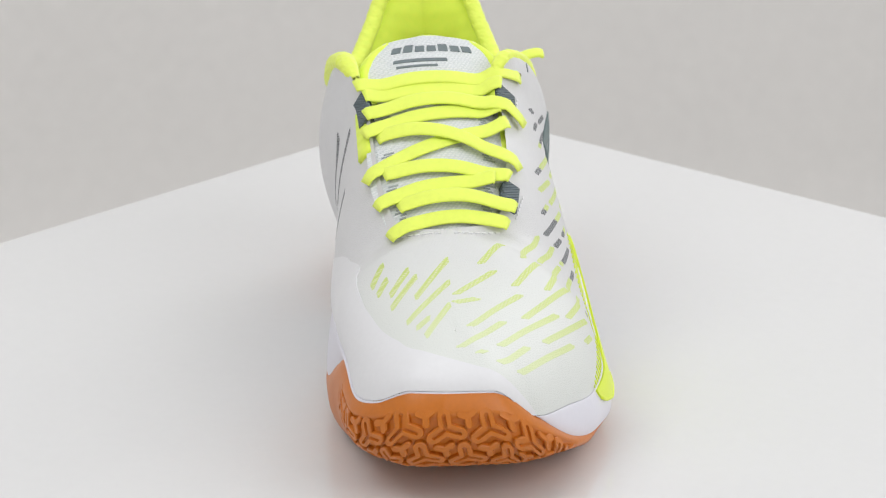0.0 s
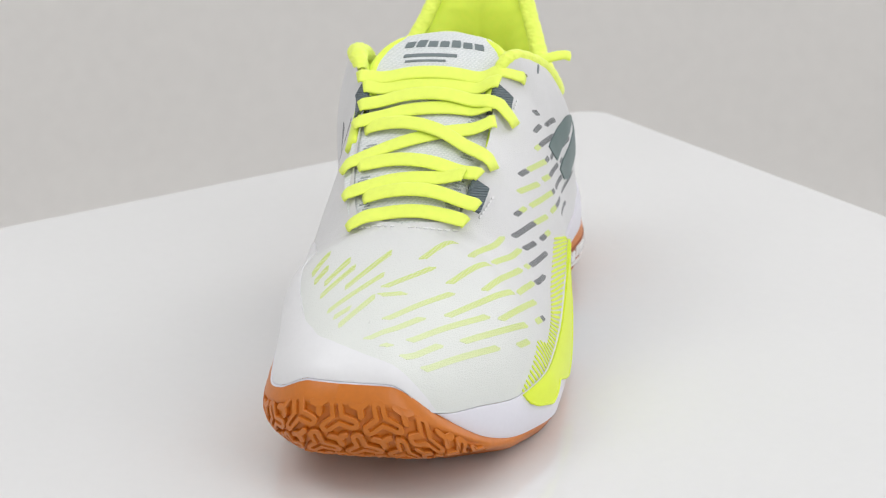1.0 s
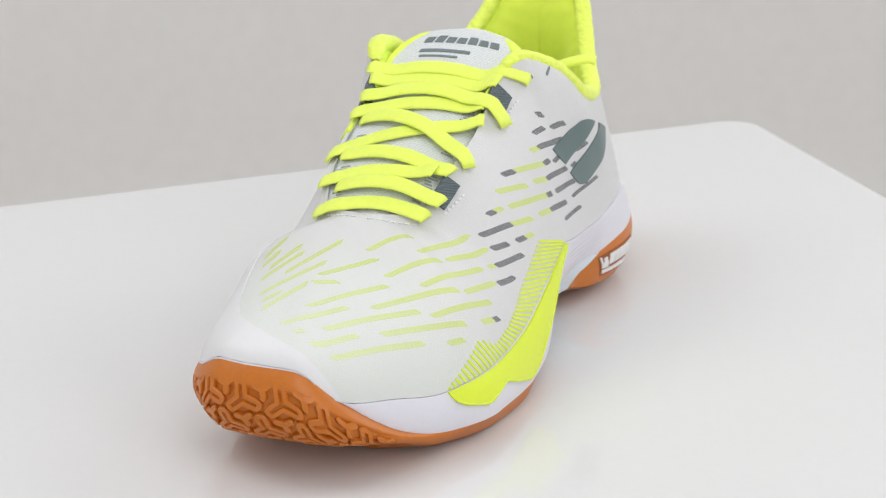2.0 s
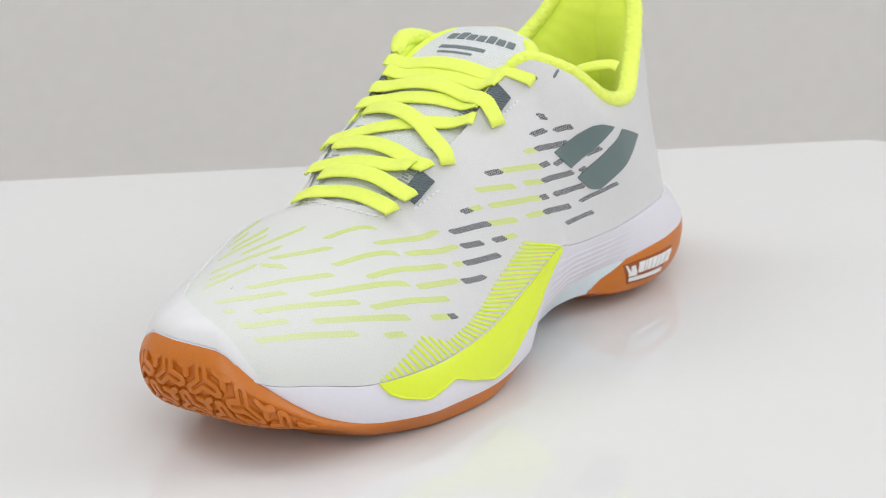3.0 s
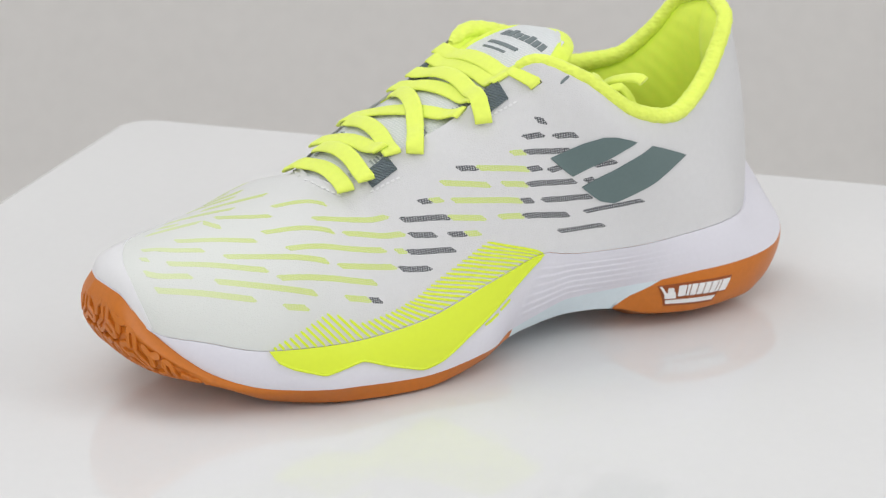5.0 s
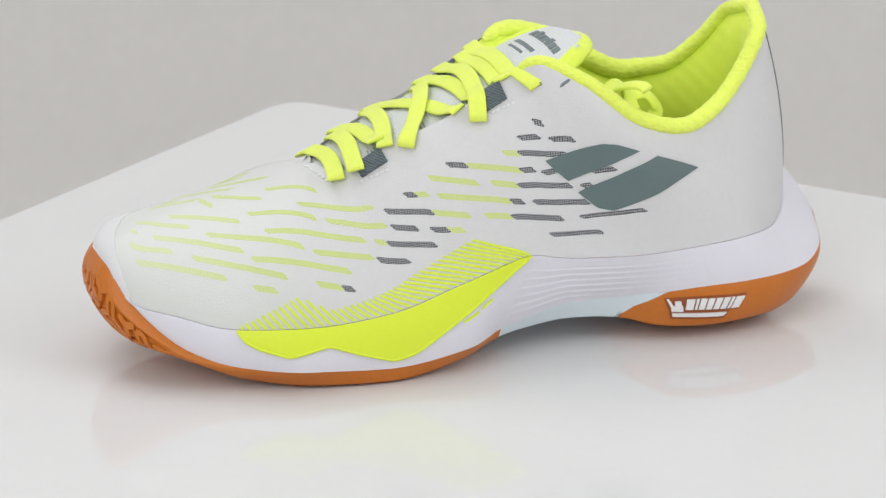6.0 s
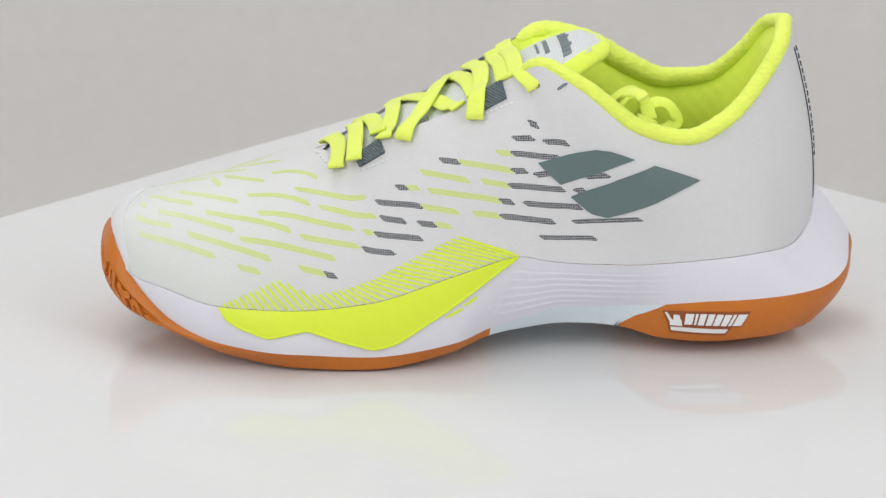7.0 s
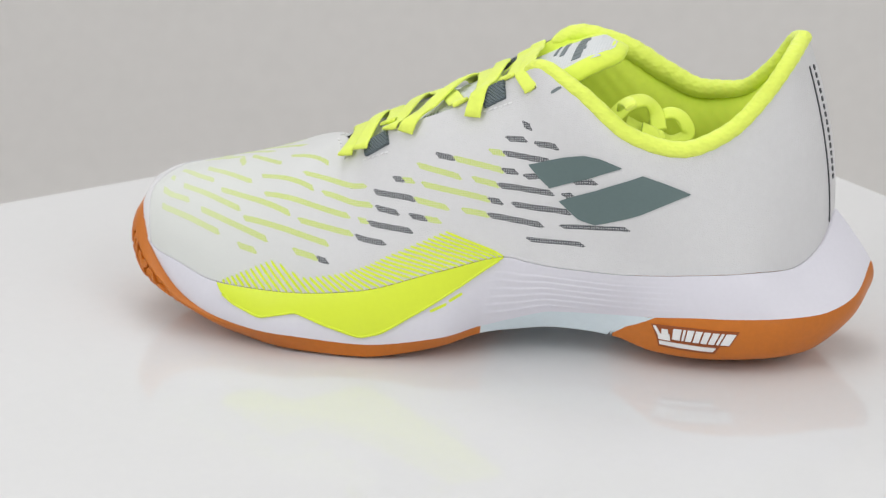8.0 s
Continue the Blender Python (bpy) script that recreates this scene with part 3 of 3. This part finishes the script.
# fine diagonal lines above the print
crest = ((.2217, .2446, .2661, .279, .2918, .319, .3562, .3834, .4063), (.004, .080, .155, .113, .079, .117, .209, .234, .259))
for sb in np.linspace(.228, .4440, 39):
    lean = float(np.interp(sb, (.23, .30, .44), (.13, .14, .15)))
    reach = [w for w in np.linspace(.012, .30, 97) if w <= np.interp(sb - lean * w, *crest, left=0)]
    if not reach:
        continue
    top = reach[-1]
    sw = straight(-1, sb - lean * top, top, sb, .002, 8)
    part("print_line", band("print_line", upper_at, -1, sw, .00095, PRINT, height=.0003, ends=.6), upper, "thin neon yellow printed line")


# badges
def badge(corners, mat, soft_at, height=.0005, n=22, bulge=.04):
    a, b, c, d = [upper_at(-1, *k) for k in corners]
    grid = np.zeros((n, n, 2))
    for i, u in enumerate(np.linspace(-1, 1, n)):
        for j, v in enumerate(np.linspace(-1, 1, n)):
            x, y = u * math.sqrt(1 - bulge * v * v), v * math.sqrt(1 - bulge * u * u)
            x, y = (x + 1) / 2, (y + 1) / 2
            near = max(0, 1 - abs(x - soft_at[0]) / .34) * max(0, 1 - abs(y - soft_at[1]) / .34)
            x, y = x + (.5 - soft_at[0]) * .15 * near, y + (.5 - soft_at[1]) * .15 * near
            grid[i, j] = settle(-1, a * (1 - x) * (1 - y) + b * x * (1 - y) + c * x * y + d * (1 - x) * y)
    for _ in range(3):
        grid[1:-1, 1:-1] = (grid[:-2, 1:-1] + grid[2:, 1:-1] + grid[1:-1, :-2] + grid[1:-1, 2:]) / 4
        for e in (grid[0], grid[-1], grid[:, 0], grid[:, -1]):
            e[1:-1] = (e[:-2] + 2 * e[1:-1] + e[2:]) / 4
    return slab("badge", upper_at(-1, grid[..., 0], grid[..., 1]), normals(upper_at, -1, grid[..., 0], grid[..., 1]), mat, height)


part("badge", badge(((.5467, .555), (.660, .672), (.7083, .765), (.5833, .415)), BADGE, (1, 0)), upper, "slate green leaning badge")
part("badge", badge(((.595, .350), (.730, .785), (.7817, .695), (.635, .225)), BADGE, (0, 1)), upper, "slate green leaning badge")

# white toe film, low on the lateral side and high on the medial one
cap_s = np.concatenate([np.linspace(.112, 0, 26), np.linspace(0, .385, 70)[1:]])
cap_side = np.array([-1] * 26 + [1] * 69)
cap_w = np.concatenate([np.interp(cap_s[:26], (0, .05, .078, .10, .112), (.53, .31, .185, .085, .0)),
                        np.interp(cap_s[26:], (0, .058, .13, .19, .228, .26, .325, .350, .375, .385), (.53, .53, .525, .44, .39, .40, .56, .57, .33, .02))])
cap_w[1:-1] = (cap_w[:-2] + 2 * cap_w[1:-1] + cap_w[2:]) / 4
k = np.linspace(0, 1, 14)
cap_p = np.array([upper_at(d, np.full(14, s), k * w) for d, s, w in zip(cap_side, cap_s, cap_w)])
cap_n = np.array([normals(upper_at, d, np.full(14, s), k * w) for d, s, w in zip(cap_side, cap_s, cap_w)])
part("toe_cap", slab("toe_cap", cap_p, cap_n, CAP, .0005), shoe, "smooth white toe film")

# small print on the side wall
for run0, run1, lev in ((.384, .398, .47), (.400, .411, .56)):
    sw = np.stack([np.linspace(run0, run1, 6), np.linspace(lev - .03, lev + .03, 6)], 1)
    part("small_bar", band("small_bar", midsole_at, -1, sw, .0011, PRINT, height=.0002, ends=.8), midsole, "pale neon illegible print")

# rubber label on the heel: plain blocks in place of its lettering
LABEL_S, LABEL_M = (.7160, .8085), (.105, .440)


def on_label(u, v):
    """A place on the label: u along it, v down it, both 0 to 1; its ends lean and its top line follows the rubber's edge."""
    u, v = np.broadcast_arrays(np.asarray(u, float), np.asarray(v, float))
    s_at = LABEL_S[0] + (LABEL_S[1] - LABEL_S[0]) * u + v * (.008 - .018 * u)
    return s_at, LABEL_M[0] + .055 * u + (LABEL_M[1] - LABEL_M[0] - .02 * u) * v


def label_piece(name, outline, mat, height):
    """A four-cornered piece of the label: top left, top right, bottom right, bottom left."""
    (a, b), (c, d), (e, f), (g, h) = outline
    x, y = np.meshgrid(np.linspace(0, 1, 8), np.linspace(0, 1, 4), indexing="ij")
    u = (a * (1 - x) + c * x) * (1 - y) + (g * (1 - x) + e * x) * y
    v = (b * (1 - x) + d * x) * (1 - y) + (h * (1 - x) + f * x) * y
    sg, mg = on_label(u, v)
    return slab(name, sole_at(-1, sg, mg), normals(sole_at, -1, sg, mg), mat, height)


plate = part("label_plate", label_piece("label_plate", ((.24, .0), (1.0, .0), (.98, .62), (.24, .62)), MAROON, .0003), outsole_heel, "maroon outlined rubber label")
part("label_border", label_piece("label_border", ((.0, .0), (.24, .0), (.24, .62), (.05, .62)), MAROON, .0003), outsole_heel, "maroon outlined rubber label")
part("label_border", label_piece("label_border", ((.05, .60), (.88, .60), (.86, 1.0), (.06, 1.0)), MAROON, .00025), outsole_heel, "maroon outlined rubber label")
part("label_bar", label_piece("label_bar", ((.09, .70), (.84, .70), (.825, .86), (.09, .86)), MARK, .0008), plate, "white raised bar")
for x0, x1 in ((.275, .375), (.395, .425), (.445, .52), (.54, .615), (.635, .71), (.73, .80), (.82, .85), (.87, .965)):
    part("label_bar", label_piece("label_bar", ((x0 + .015, .10), (x1 + .015, .10), (x1, .54), (x0, .54)), MARK, .0008), plate, "white raised bar")
for outline in (((.03, .06), (.06, .04), (.12, .40), (.08, .44)), ((.14, .16), (.215, .16), (.225, .36), (.135, .36)), ((.085, .38), (.24, .36), (.25, .62), (.08, .62))):
    part("label_bar", label_piece("label_bar", outline, MARK, .0008), plate, "white raised mark")


# ---- tongue ----
TONGUE_X = (.068, .082, .092, .110, .130, .150, .170, .186, .193)
TONGUE_Z = (.0655, .0722, .0785, .0878, .0964, .1053, .1142, .1203, .1195)


def tongue_at(x, v):
    """The tongue's face: v from -1, lateral, to 1, medial."""
    x, v = np.broadcast_arrays(np.asarray(x, float), np.asarray(v, float))
    half = np.interp(x, (.068, .085, .10, .11, .17, .180, .188, .193), (.0135, .0195, .0245, .0268, .0272, .0240, .016, .007))
    z = np.interp(x, TONGUE_X, TONGUE_Z) - .0050 * np.abs(v) ** 2.2 * np.interp(x, (.068, .09, .16, .193), (.55, .9, 1.0, .30))
    y = np.interp(x, (.07, .15, .193), (.0315, .0305, .0290)) + v * half
    return np.stack([x, y, z], -1)


tx = np.concatenate([np.linspace(.068, .18, 50), np.linspace(.1815, .193, 12)])
tv = np.linspace(-1, 1, 25)
face = tongue_at(tx[:, None], tv[None])
back = face - np.array((-.0022, 0, .0045)) * (1 - .5 * np.abs(tv)[None, :, None])
tongue_mesh = mesh_of("tongue", np.concatenate([face.reshape(-1, 3), back.reshape(-1, 3)]),
                      grid_faces(len(tx), 25) + [f[::-1] for f in grid_faces(len(tx), 25, len(tx) * 25)], TONGUE)
tongue = part("tongue", tongue_mesh, shoe, "pale grey padded mesh tongue")
edge_x = np.linspace(.128, .193, 30)
binding = np.concatenate([tongue_at(edge_x, -1.0), tongue_at(.193, np.linspace(-1, 1, 8)[1:-1]), tongue_at(edge_x[::-1], 1.0)])
for _ in range(3):
    binding[1:-1] = (binding[:-2] + 2 * binding[1:-1] + binding[2:]) / 4
side_up = np.array([(.25, (p[1] - .029) * 25, .7) for p in binding])
part("tongue_binding", ribbon("tongue_binding", binding + (.0006, 0, -.0022), side_up, .0075, .0042, LINING, 12), tongue, "padded neon yellow edge")


def tongue_bar(x0, x1, v0, v1, mat=INK):
    a, b = np.meshgrid(np.linspace(x0, x1, 4), np.linspace(v0, v1, 10), indexing="ij")
    p = tongue_at(a, b)
    n = np.broadcast_to(np.array((-.42, 0, .91)), p.shape)
    return slab("print_bar", p, n, mat, .0003)


for j in range(7):
    part("print_bar", tongue_bar(.1772, .1806 + .0008 * (j % 3 == 1), .62 - j * .19, .62 - j * .19 - .15), tongue, "dark slate illegible print")
part("print_bar", tongue_bar(.1710, .1728, .55, -.25), tongue, "dark slate illegible print")
part("print_bar", tongue_bar(.1680, .1690, .50, -.10), tongue, "dark slate illegible print")
for x0 in (.090, .101, .118, .137, .1445):
    for sign in (-1, 1):
        for j in range(5):
            part("perforation", tongue_bar(x0 + j * .0013, x0 + j * .0013 + .0006, sign * (.62 + .03 * (j % 2)), sign * (.80 - .04 * (j % 3)), HOLE), tongue)

# ---- lining and collar ----
ls = np.linspace(.49, 1, 110)


def lining_at(side, s, v):
    s, v = np.broadcast_arrays(np.asarray(s, float), np.asarray(v, float))
    top, foot = upper_at(side, s, 1.0), upper_at(side, s, .08)
    inn = -outward(top)
    a = top + inn * .0015
    d = foot + inn * .010
    return bezier(a, a + inn * .010 + (0, 0, -.006), (a + d) / 2 + inn * .006, d, v)


part("lining", sheet("lining", both_sides(lining_at, ls, np.linspace(0, 1, 20))[:, :], LINING), shoe, "padded neon yellow heel lining")
cs = np.linspace(.562, 1, 150)
loop = np.concatenate([upper_at(-1, cs, 1.0), upper_at(1, cs[::-1], 1.0)[1:]])
lift = np.interp(np.concatenate([cs, cs[::-1][1:]]), (.54, .61, .70, .80, .95, 1), (-.9, -.7, .5, .9, .6, .2))
rad = np.interp(np.concatenate([cs, cs[::-1][1:]]), (.562, .575, .61, .70, .80, .95, 1), (.0012, .0022, .0026, .0032, .0033, .0029, .0028))
rad[len(cs):] += np.interp(cs[::-1][1:], (.562, .60, .66, .74, .84), (0, .0008, .0016, .0012, 0))
inn = -outward(loop)
centre = loop + inn * .0022
centre[:, 2] += lift * rad
t = frames_along(centre)
ang = np.linspace(0, 2 * math.pi, 14, endpoint=False)
side_dir = np.cross(t, (0, 0, 1.0))
side_dir /= np.linalg.norm(side_dir, axis=1, keepdims=True)
up_dir = np.cross(side_dir, t)
puff = 1 + .028 * np.sin(np.arange(len(centre))[:, None] * 1.15 + 1.6 * np.sin(ang)[None])
tube = centre[:, None] + side_dir[:, None] * np.cos(ang)[None, :, None] * (rad[:, None] * 1.15 * puff)[..., None] + up_dir[:, None] * np.sin(ang)[None, :, None] * (rad[:, None] * puff)[..., None]
tube = np.concatenate([tube, tube[:, :1]], 1)
part("collar", sheet("collar", tube, COLLAR), shoe, "quilted neon yellow collar roll")

# heel strip with dark piping and dashes
for side in (-1, 1):
    run = np.linspace(.02, .90, 40)
    sw = np.stack([np.interp(run, (0, 1), (.976, .981)), run], 1)
    part("heel_piping", band("heel_piping", upper_at, side, sw, .0007, BLACK, height=.0004, ends=.8), upper, "dark thread piping")
    for j in range(15):
        sw = np.stack([np.full(4, .991), np.linspace(.22 + j * .045, .25 + j * .045, 4)], 1)
        part("heel_dash", band("heel_dash", upper_at, side, sw, .0012, BLACK, height=.0003), upper)

# ---- lace loops of webbing, stitches, slot ----
def webbing(side, s0, s1, low):
    """A ribbed band folded over the edge of the throat."""
    ss = np.linspace(s0, s1, 22)
    rows, up = [], []
    for w in np.linspace(low, 1, 8):
        rows.append(upper_at(side, ss, np.full(22, w)))
        up.append(normals(upper_at, side, ss, np.full(22, w)))
    inn = -outward(rows[-1])
    for dz, dy in ((-.0004, .0012), (-.0022, .0022), (-.005, .0028)):
        rows.append(upper_at(side, ss, np.ones(22)) + inn * dy + (0, 0, dz))
        up.append(up[7] * .6 + np.array((0, 0, .4)))
    p, n = np.array(rows).transpose(1, 0, 2), np.array(up).transpose(1, 0, 2)
    ridge = .0011
    return slab("webbing_loop", p + n * ridge, n, WEBBING, .0003, .0014)


part("webbing_loop", webbing(-1, .3560, .3800, .920), shoe, "slate grey ribbed webbing loop")
part("webbing_loop", webbing(-1, .485, .519, .912), shoe, "slate grey ribbed webbing loop")
part("webbing_loop", webbing(1, .474, .517, .915), shoe, "slate grey ribbed webbing loop")


def stitches(side, a, b, count):
    for j in range(count):
        f0, f1 = (j + .15) / count, (j + .8) / count
        p = [settle(side, np.array(a) + (np.array(b) - np.array(a)) * f) for f in np.linspace(f0, f1, 5)]
        part("stitch", band("stitch", upper_at, side, np.array(p), .0008, THREAD, height=.0005), upper)


stitches(-1, (.0950, .0043, .0731), (.1065, .0002, .0786), 6)
stitches(-1, (.1448, -.0014, .0973), (.1568, -.0028, .1023), 6)
stitches(-1, (.0790, .0290, .0725), (.0870, .0110, .0705), 7)
stitches(1, (.0790, .0330, .0725), (.0860, .0500, .0700), 7)
slot = straight(-1, .625, .883, .644, .954, 6)
part("slot", band("slot", upper_at, -1, slot, .0012, INK, height=.00015, ends=.5), upper, "small dark eyelet slit")


# ---- laces ----
FLAT = {k: DENSE[k].reshape(-1, 3) for k in (-1, 1)}


def ground_at(x, y):
    """Height of the tongue or of the eyestay below a place."""
    z = np.interp(x, TONGUE_X, TONGUE_Z) - .0050 * min(abs((y - .0305) / .0245), 1.6) ** 2.2
    side = -1 if y < .0305 else 1
    d = (FLAT[side][:, 0] - x) ** 2 + (FLAT[side][:, 1] - y) ** 2
    i = int(np.argmin(d + np.where(FLAT[side][:, 2] < .055, 1, 0)))
    return max(z, FLAT[side][i, 2]) if d[i] < .0015 ** 2 else z


def lace(left, right, drop=.0, lift=0.0, tail=(), width=.0070, n=40):
    """A flat lace from a medial place over the tongue to a lateral one."""
    a, b = np.array(left, float), np.array(right, float)
    f = np.linspace(0, 1, n)
    path = a + (b - a) * f[:, None]
    path[:, 0] += drop * np.sin(f * math.pi)
    over = np.array([max(ground_at(p[0], p[1] + d) for d in (-.0025, 0, .0025)) for p in path])
    path[:, 2] = np.maximum(over + .0016, path[:, 2]) + lift * np.sin(f * math.pi)
    if tail:
        path = np.concatenate([path[:-1], resample([path[-1], *tail], 12)])
        n = len(path)
    floor_z = path[:, 2] - .0012
    for _ in range(12):
        path[1:-1] = (path[:-2] + 2 * path[1:-1] + path[2:]) / 4
        if not tail:
            path[:, 2] = np.maximum(path[:, 2], floor_z)
    path[0, 2] -= .0008
    path[-1, 2] -= .0008
    slope = np.gradient(path[:, 2]) / np.minimum(np.gradient(path[:, 1]), -1e-5)
    up = np.stack([np.full(n, -.45), -np.clip(slope, -1.6, 1.6) * .95, np.full(n, .9)], 1)
    return ribbon("lace", path, up, width, .0014, LACE, 14)


for left, right, drop, lift in (
        ((.0834, .0521, .0711), (.0866, .0078, .0747), .0030, .0000),
        ((.0945, .0477, .0788), (.0937, .0042, .0789), .0010, .0022),
        ((.0974, .0560, .0767), (.1035, .0110, .0880), .0020, .0000),
        ((.1104, .0523, .0852), (.1056, .0050, .0865), .0020, .0012),
        ((.1115, .0593, .0833), (.1350, .0030, .0965), .0005, .0000),
        ((.1319, .0532, .0909), (.1129, .0005, .0843), .0038, .0026),
        ((.1341, .0585, .0923), (.1423, .0050, .1011), .0015, .0000),
        ((.1422, .0575, .0980), (.1409, -.0042, .0907), .0038, .0022),
        ((.1516, .0573, .1050), (.1530, .0035, .1040), .0010, .0000),
        ((.1565, .0605, .1078), (.1585, .0060, .1085), .0005, .0014)):
    over_edge = [(.1595, .0030, .1128), (.1620, -.0010, .1112), (.1648, -.0048, .1090)] if left[0] > .156 else ()
    part("lace", lace(left, right, drop=drop, lift=lift, tail=over_edge), shoe, "flat woven neon yellow lace")
    tip = np.array(over_edge[-1] if over_edge else right)
    if over_edge:
        # Flat dark strip on the film paints the shade inside the lace hole.
        q = settle(-1, tip + (.0006, 0, 0))
        hole = np.stack([q[0] + np.linspace(-.0060, .0060, 8), np.full(8, q[1])], 1)
        part("eyelet", band("eyelet", upper_at, -1, hole, .0012, HOLE_SHADE, height=.0003, ends=.4), upper, "dark strip painted for the shade in a punched eyelet")


def lace_loop(points, width=.0065, up=(0.2, -.5, .8), sink=.0):
    path = resample(points, 40) - np.array((0, 0, sink))
    return ribbon("lace_loop", path, np.repeat(np.array([up], float), 40, 0), width, .0019, LACE, 12)


part("lace_loop", lace_loop([(.1950, .004, .1000), (.2000, .010, .1040), (.2060, .016, .1040), (.2100, .018, .0990), (.2120, .014, .0930)], sink=.004), shoe, "tucked loop of neon yellow lace")
part("lace_loop", lace_loop([(.1990, .012, .0960), (.2060, .012, .0930), (.2120, .010, .0920), (.2060, .008, .0950)], sink=.004), shoe, "tucked loop of neon yellow lace")
part("lace_loop", lace_loop([(.2080, .022, .0930), (.2140, .020, .1000), (.2200, .020, .0990), (.2230, .018, .0930), (.2170, .016, .0900), (.2110, .016, .0920)], .0058, sink=.006), shoe, "tucked loop of neon yellow lace")
part("lace_loop", lace_loop([(.1985, .0050, .1000), (.2000, -.0030, .1046), (.2022, -.0105, .1072), (.2042, -.0160, .1080), (.2050, -.0186, .1072)], .0048, (-.5, 0, .9)), shoe, "loose neon yellow lace end")
part("lace_loop", lace_loop([(.1560, .0500, .1030), (.1530, .0540, .1010), (.1490, .0540, .0985), (.1475, .0500, .0985), (.1500, .0465, .1010)], .0045, (-.4, 0, .9)), shoe, "short loop of neon yellow lace")

# ---- maze tread on the toe ----
arc_s = np.linspace(0, .24, 200)


def arc(side):
    p = sole_at(side, arc_s, np.full(200, .45))
    return np.concatenate([[0], np.cumsum(np.linalg.norm(np.diff(p, axis=0), axis=1))])


ARC = {k: arc(k) for k in (-1, 1)}


def tread_at(u, v):
    """A place on the toe's rubber: u along it, towards the medial side, v down from its upper edge, in metres."""
    side = 1 if u > 0 else -1
    s = float(np.interp(abs(u), ARC[side], arc_s))
    col = sole_at(side, np.full(60, s), np.linspace(0, 1, 60))
    run = np.concatenate([[0], np.cumsum(np.linalg.norm(np.diff(col, axis=0), axis=1))])
    m = float(np.interp(v, run, np.linspace(0, 1, 60)))
    p = sole_at(side, np.array([s]), np.array([m]))[0]
    q = normals(sole_at, side, np.array([max(s, .002)]), np.array([min(max(m, .02), .98)]))[0]
    return p, q


def tripod(cu, cv, turn, arm, half, slit):
    """Three arms at 120 degrees with rounded ends and bevelled edges; a slit in the shape of the arms runs along the broad ones."""
    def ring(reach, wide, height):
        out = []
        for i in range(3):
            a = turn + i * 2 * math.pi / 3
            d, e = np.array((math.cos(a), math.sin(a))), np.array((-math.sin(a), math.cos(a)))
            flat = [d * wide * .58 - e * wide, d * (reach * .6) - e * wide]
            flat += [d * (reach - wide + wide * math.cos(b)) + e * wide * math.sin(b) for b in (-1.2, -.6, 0, .6, 1.2)]
            flat += [d * (reach * .6) + e * wide]
            out += flat
        return [p + q * height for p, q in (tread_at(cu + r[0], cv + r[1]) for r in out)]
    rings = [ring(arm, half, -.0018), ring(arm, half, -.0003), ring(arm - .0003, half - .0003, .0001)]
    if slit:
        rings += [ring(arm * .74, half * .30, .0), ring(arm * .70, half * .18, -.0010)]
    n = len(rings[0])
    verts = [p for r in rings for p in r]
    p, q = tread_at(cu, cv)
    verts.append(p + q * (-.0010 if slit else .0001))
    faces = [(k * n + i, k * n + (i + 1) % n, (k + 1) * n + (i + 1) % n, (k + 1) * n + i) for k in range(len(rings) - 1) for i in range(n)]
    last = (len(rings) - 1) * n
    faces += [(last + i, last + (i + 1) % n, len(verts) - 1) for i in range(n)]
    me = mesh_of("tread_lug", verts, faces, GUM, False)
    bm = bmesh.new()
    bm.from_mesh(me)
    bmesh.ops.recalc_face_normals(bm, faces=bm.faces)
    bm.to_mesh(me)
    bm.free()
    return me


PITCH = .0150
for row in range(0, 4):
    for col in range(-7, 8):
        u, v = (col + (row % 2) * .5 - .1) * PITCH, .0125 + row * PITCH * .866
        if abs(u) < .064 - .35 * max(v - .02, 0):
            part("tread_lug", tripod(u, v, -math.pi / 2 + .20, .0080, .0025, True), outsole_front)
        u, v = u + PITCH / 2, v - PITCH * .2887
        if abs(u) < .064 - .35 * max(v - .02, 0):
            part("tread_lug", tripod(u, v, math.pi / 2 + .20, .0043, .0013, False), outsole_front)
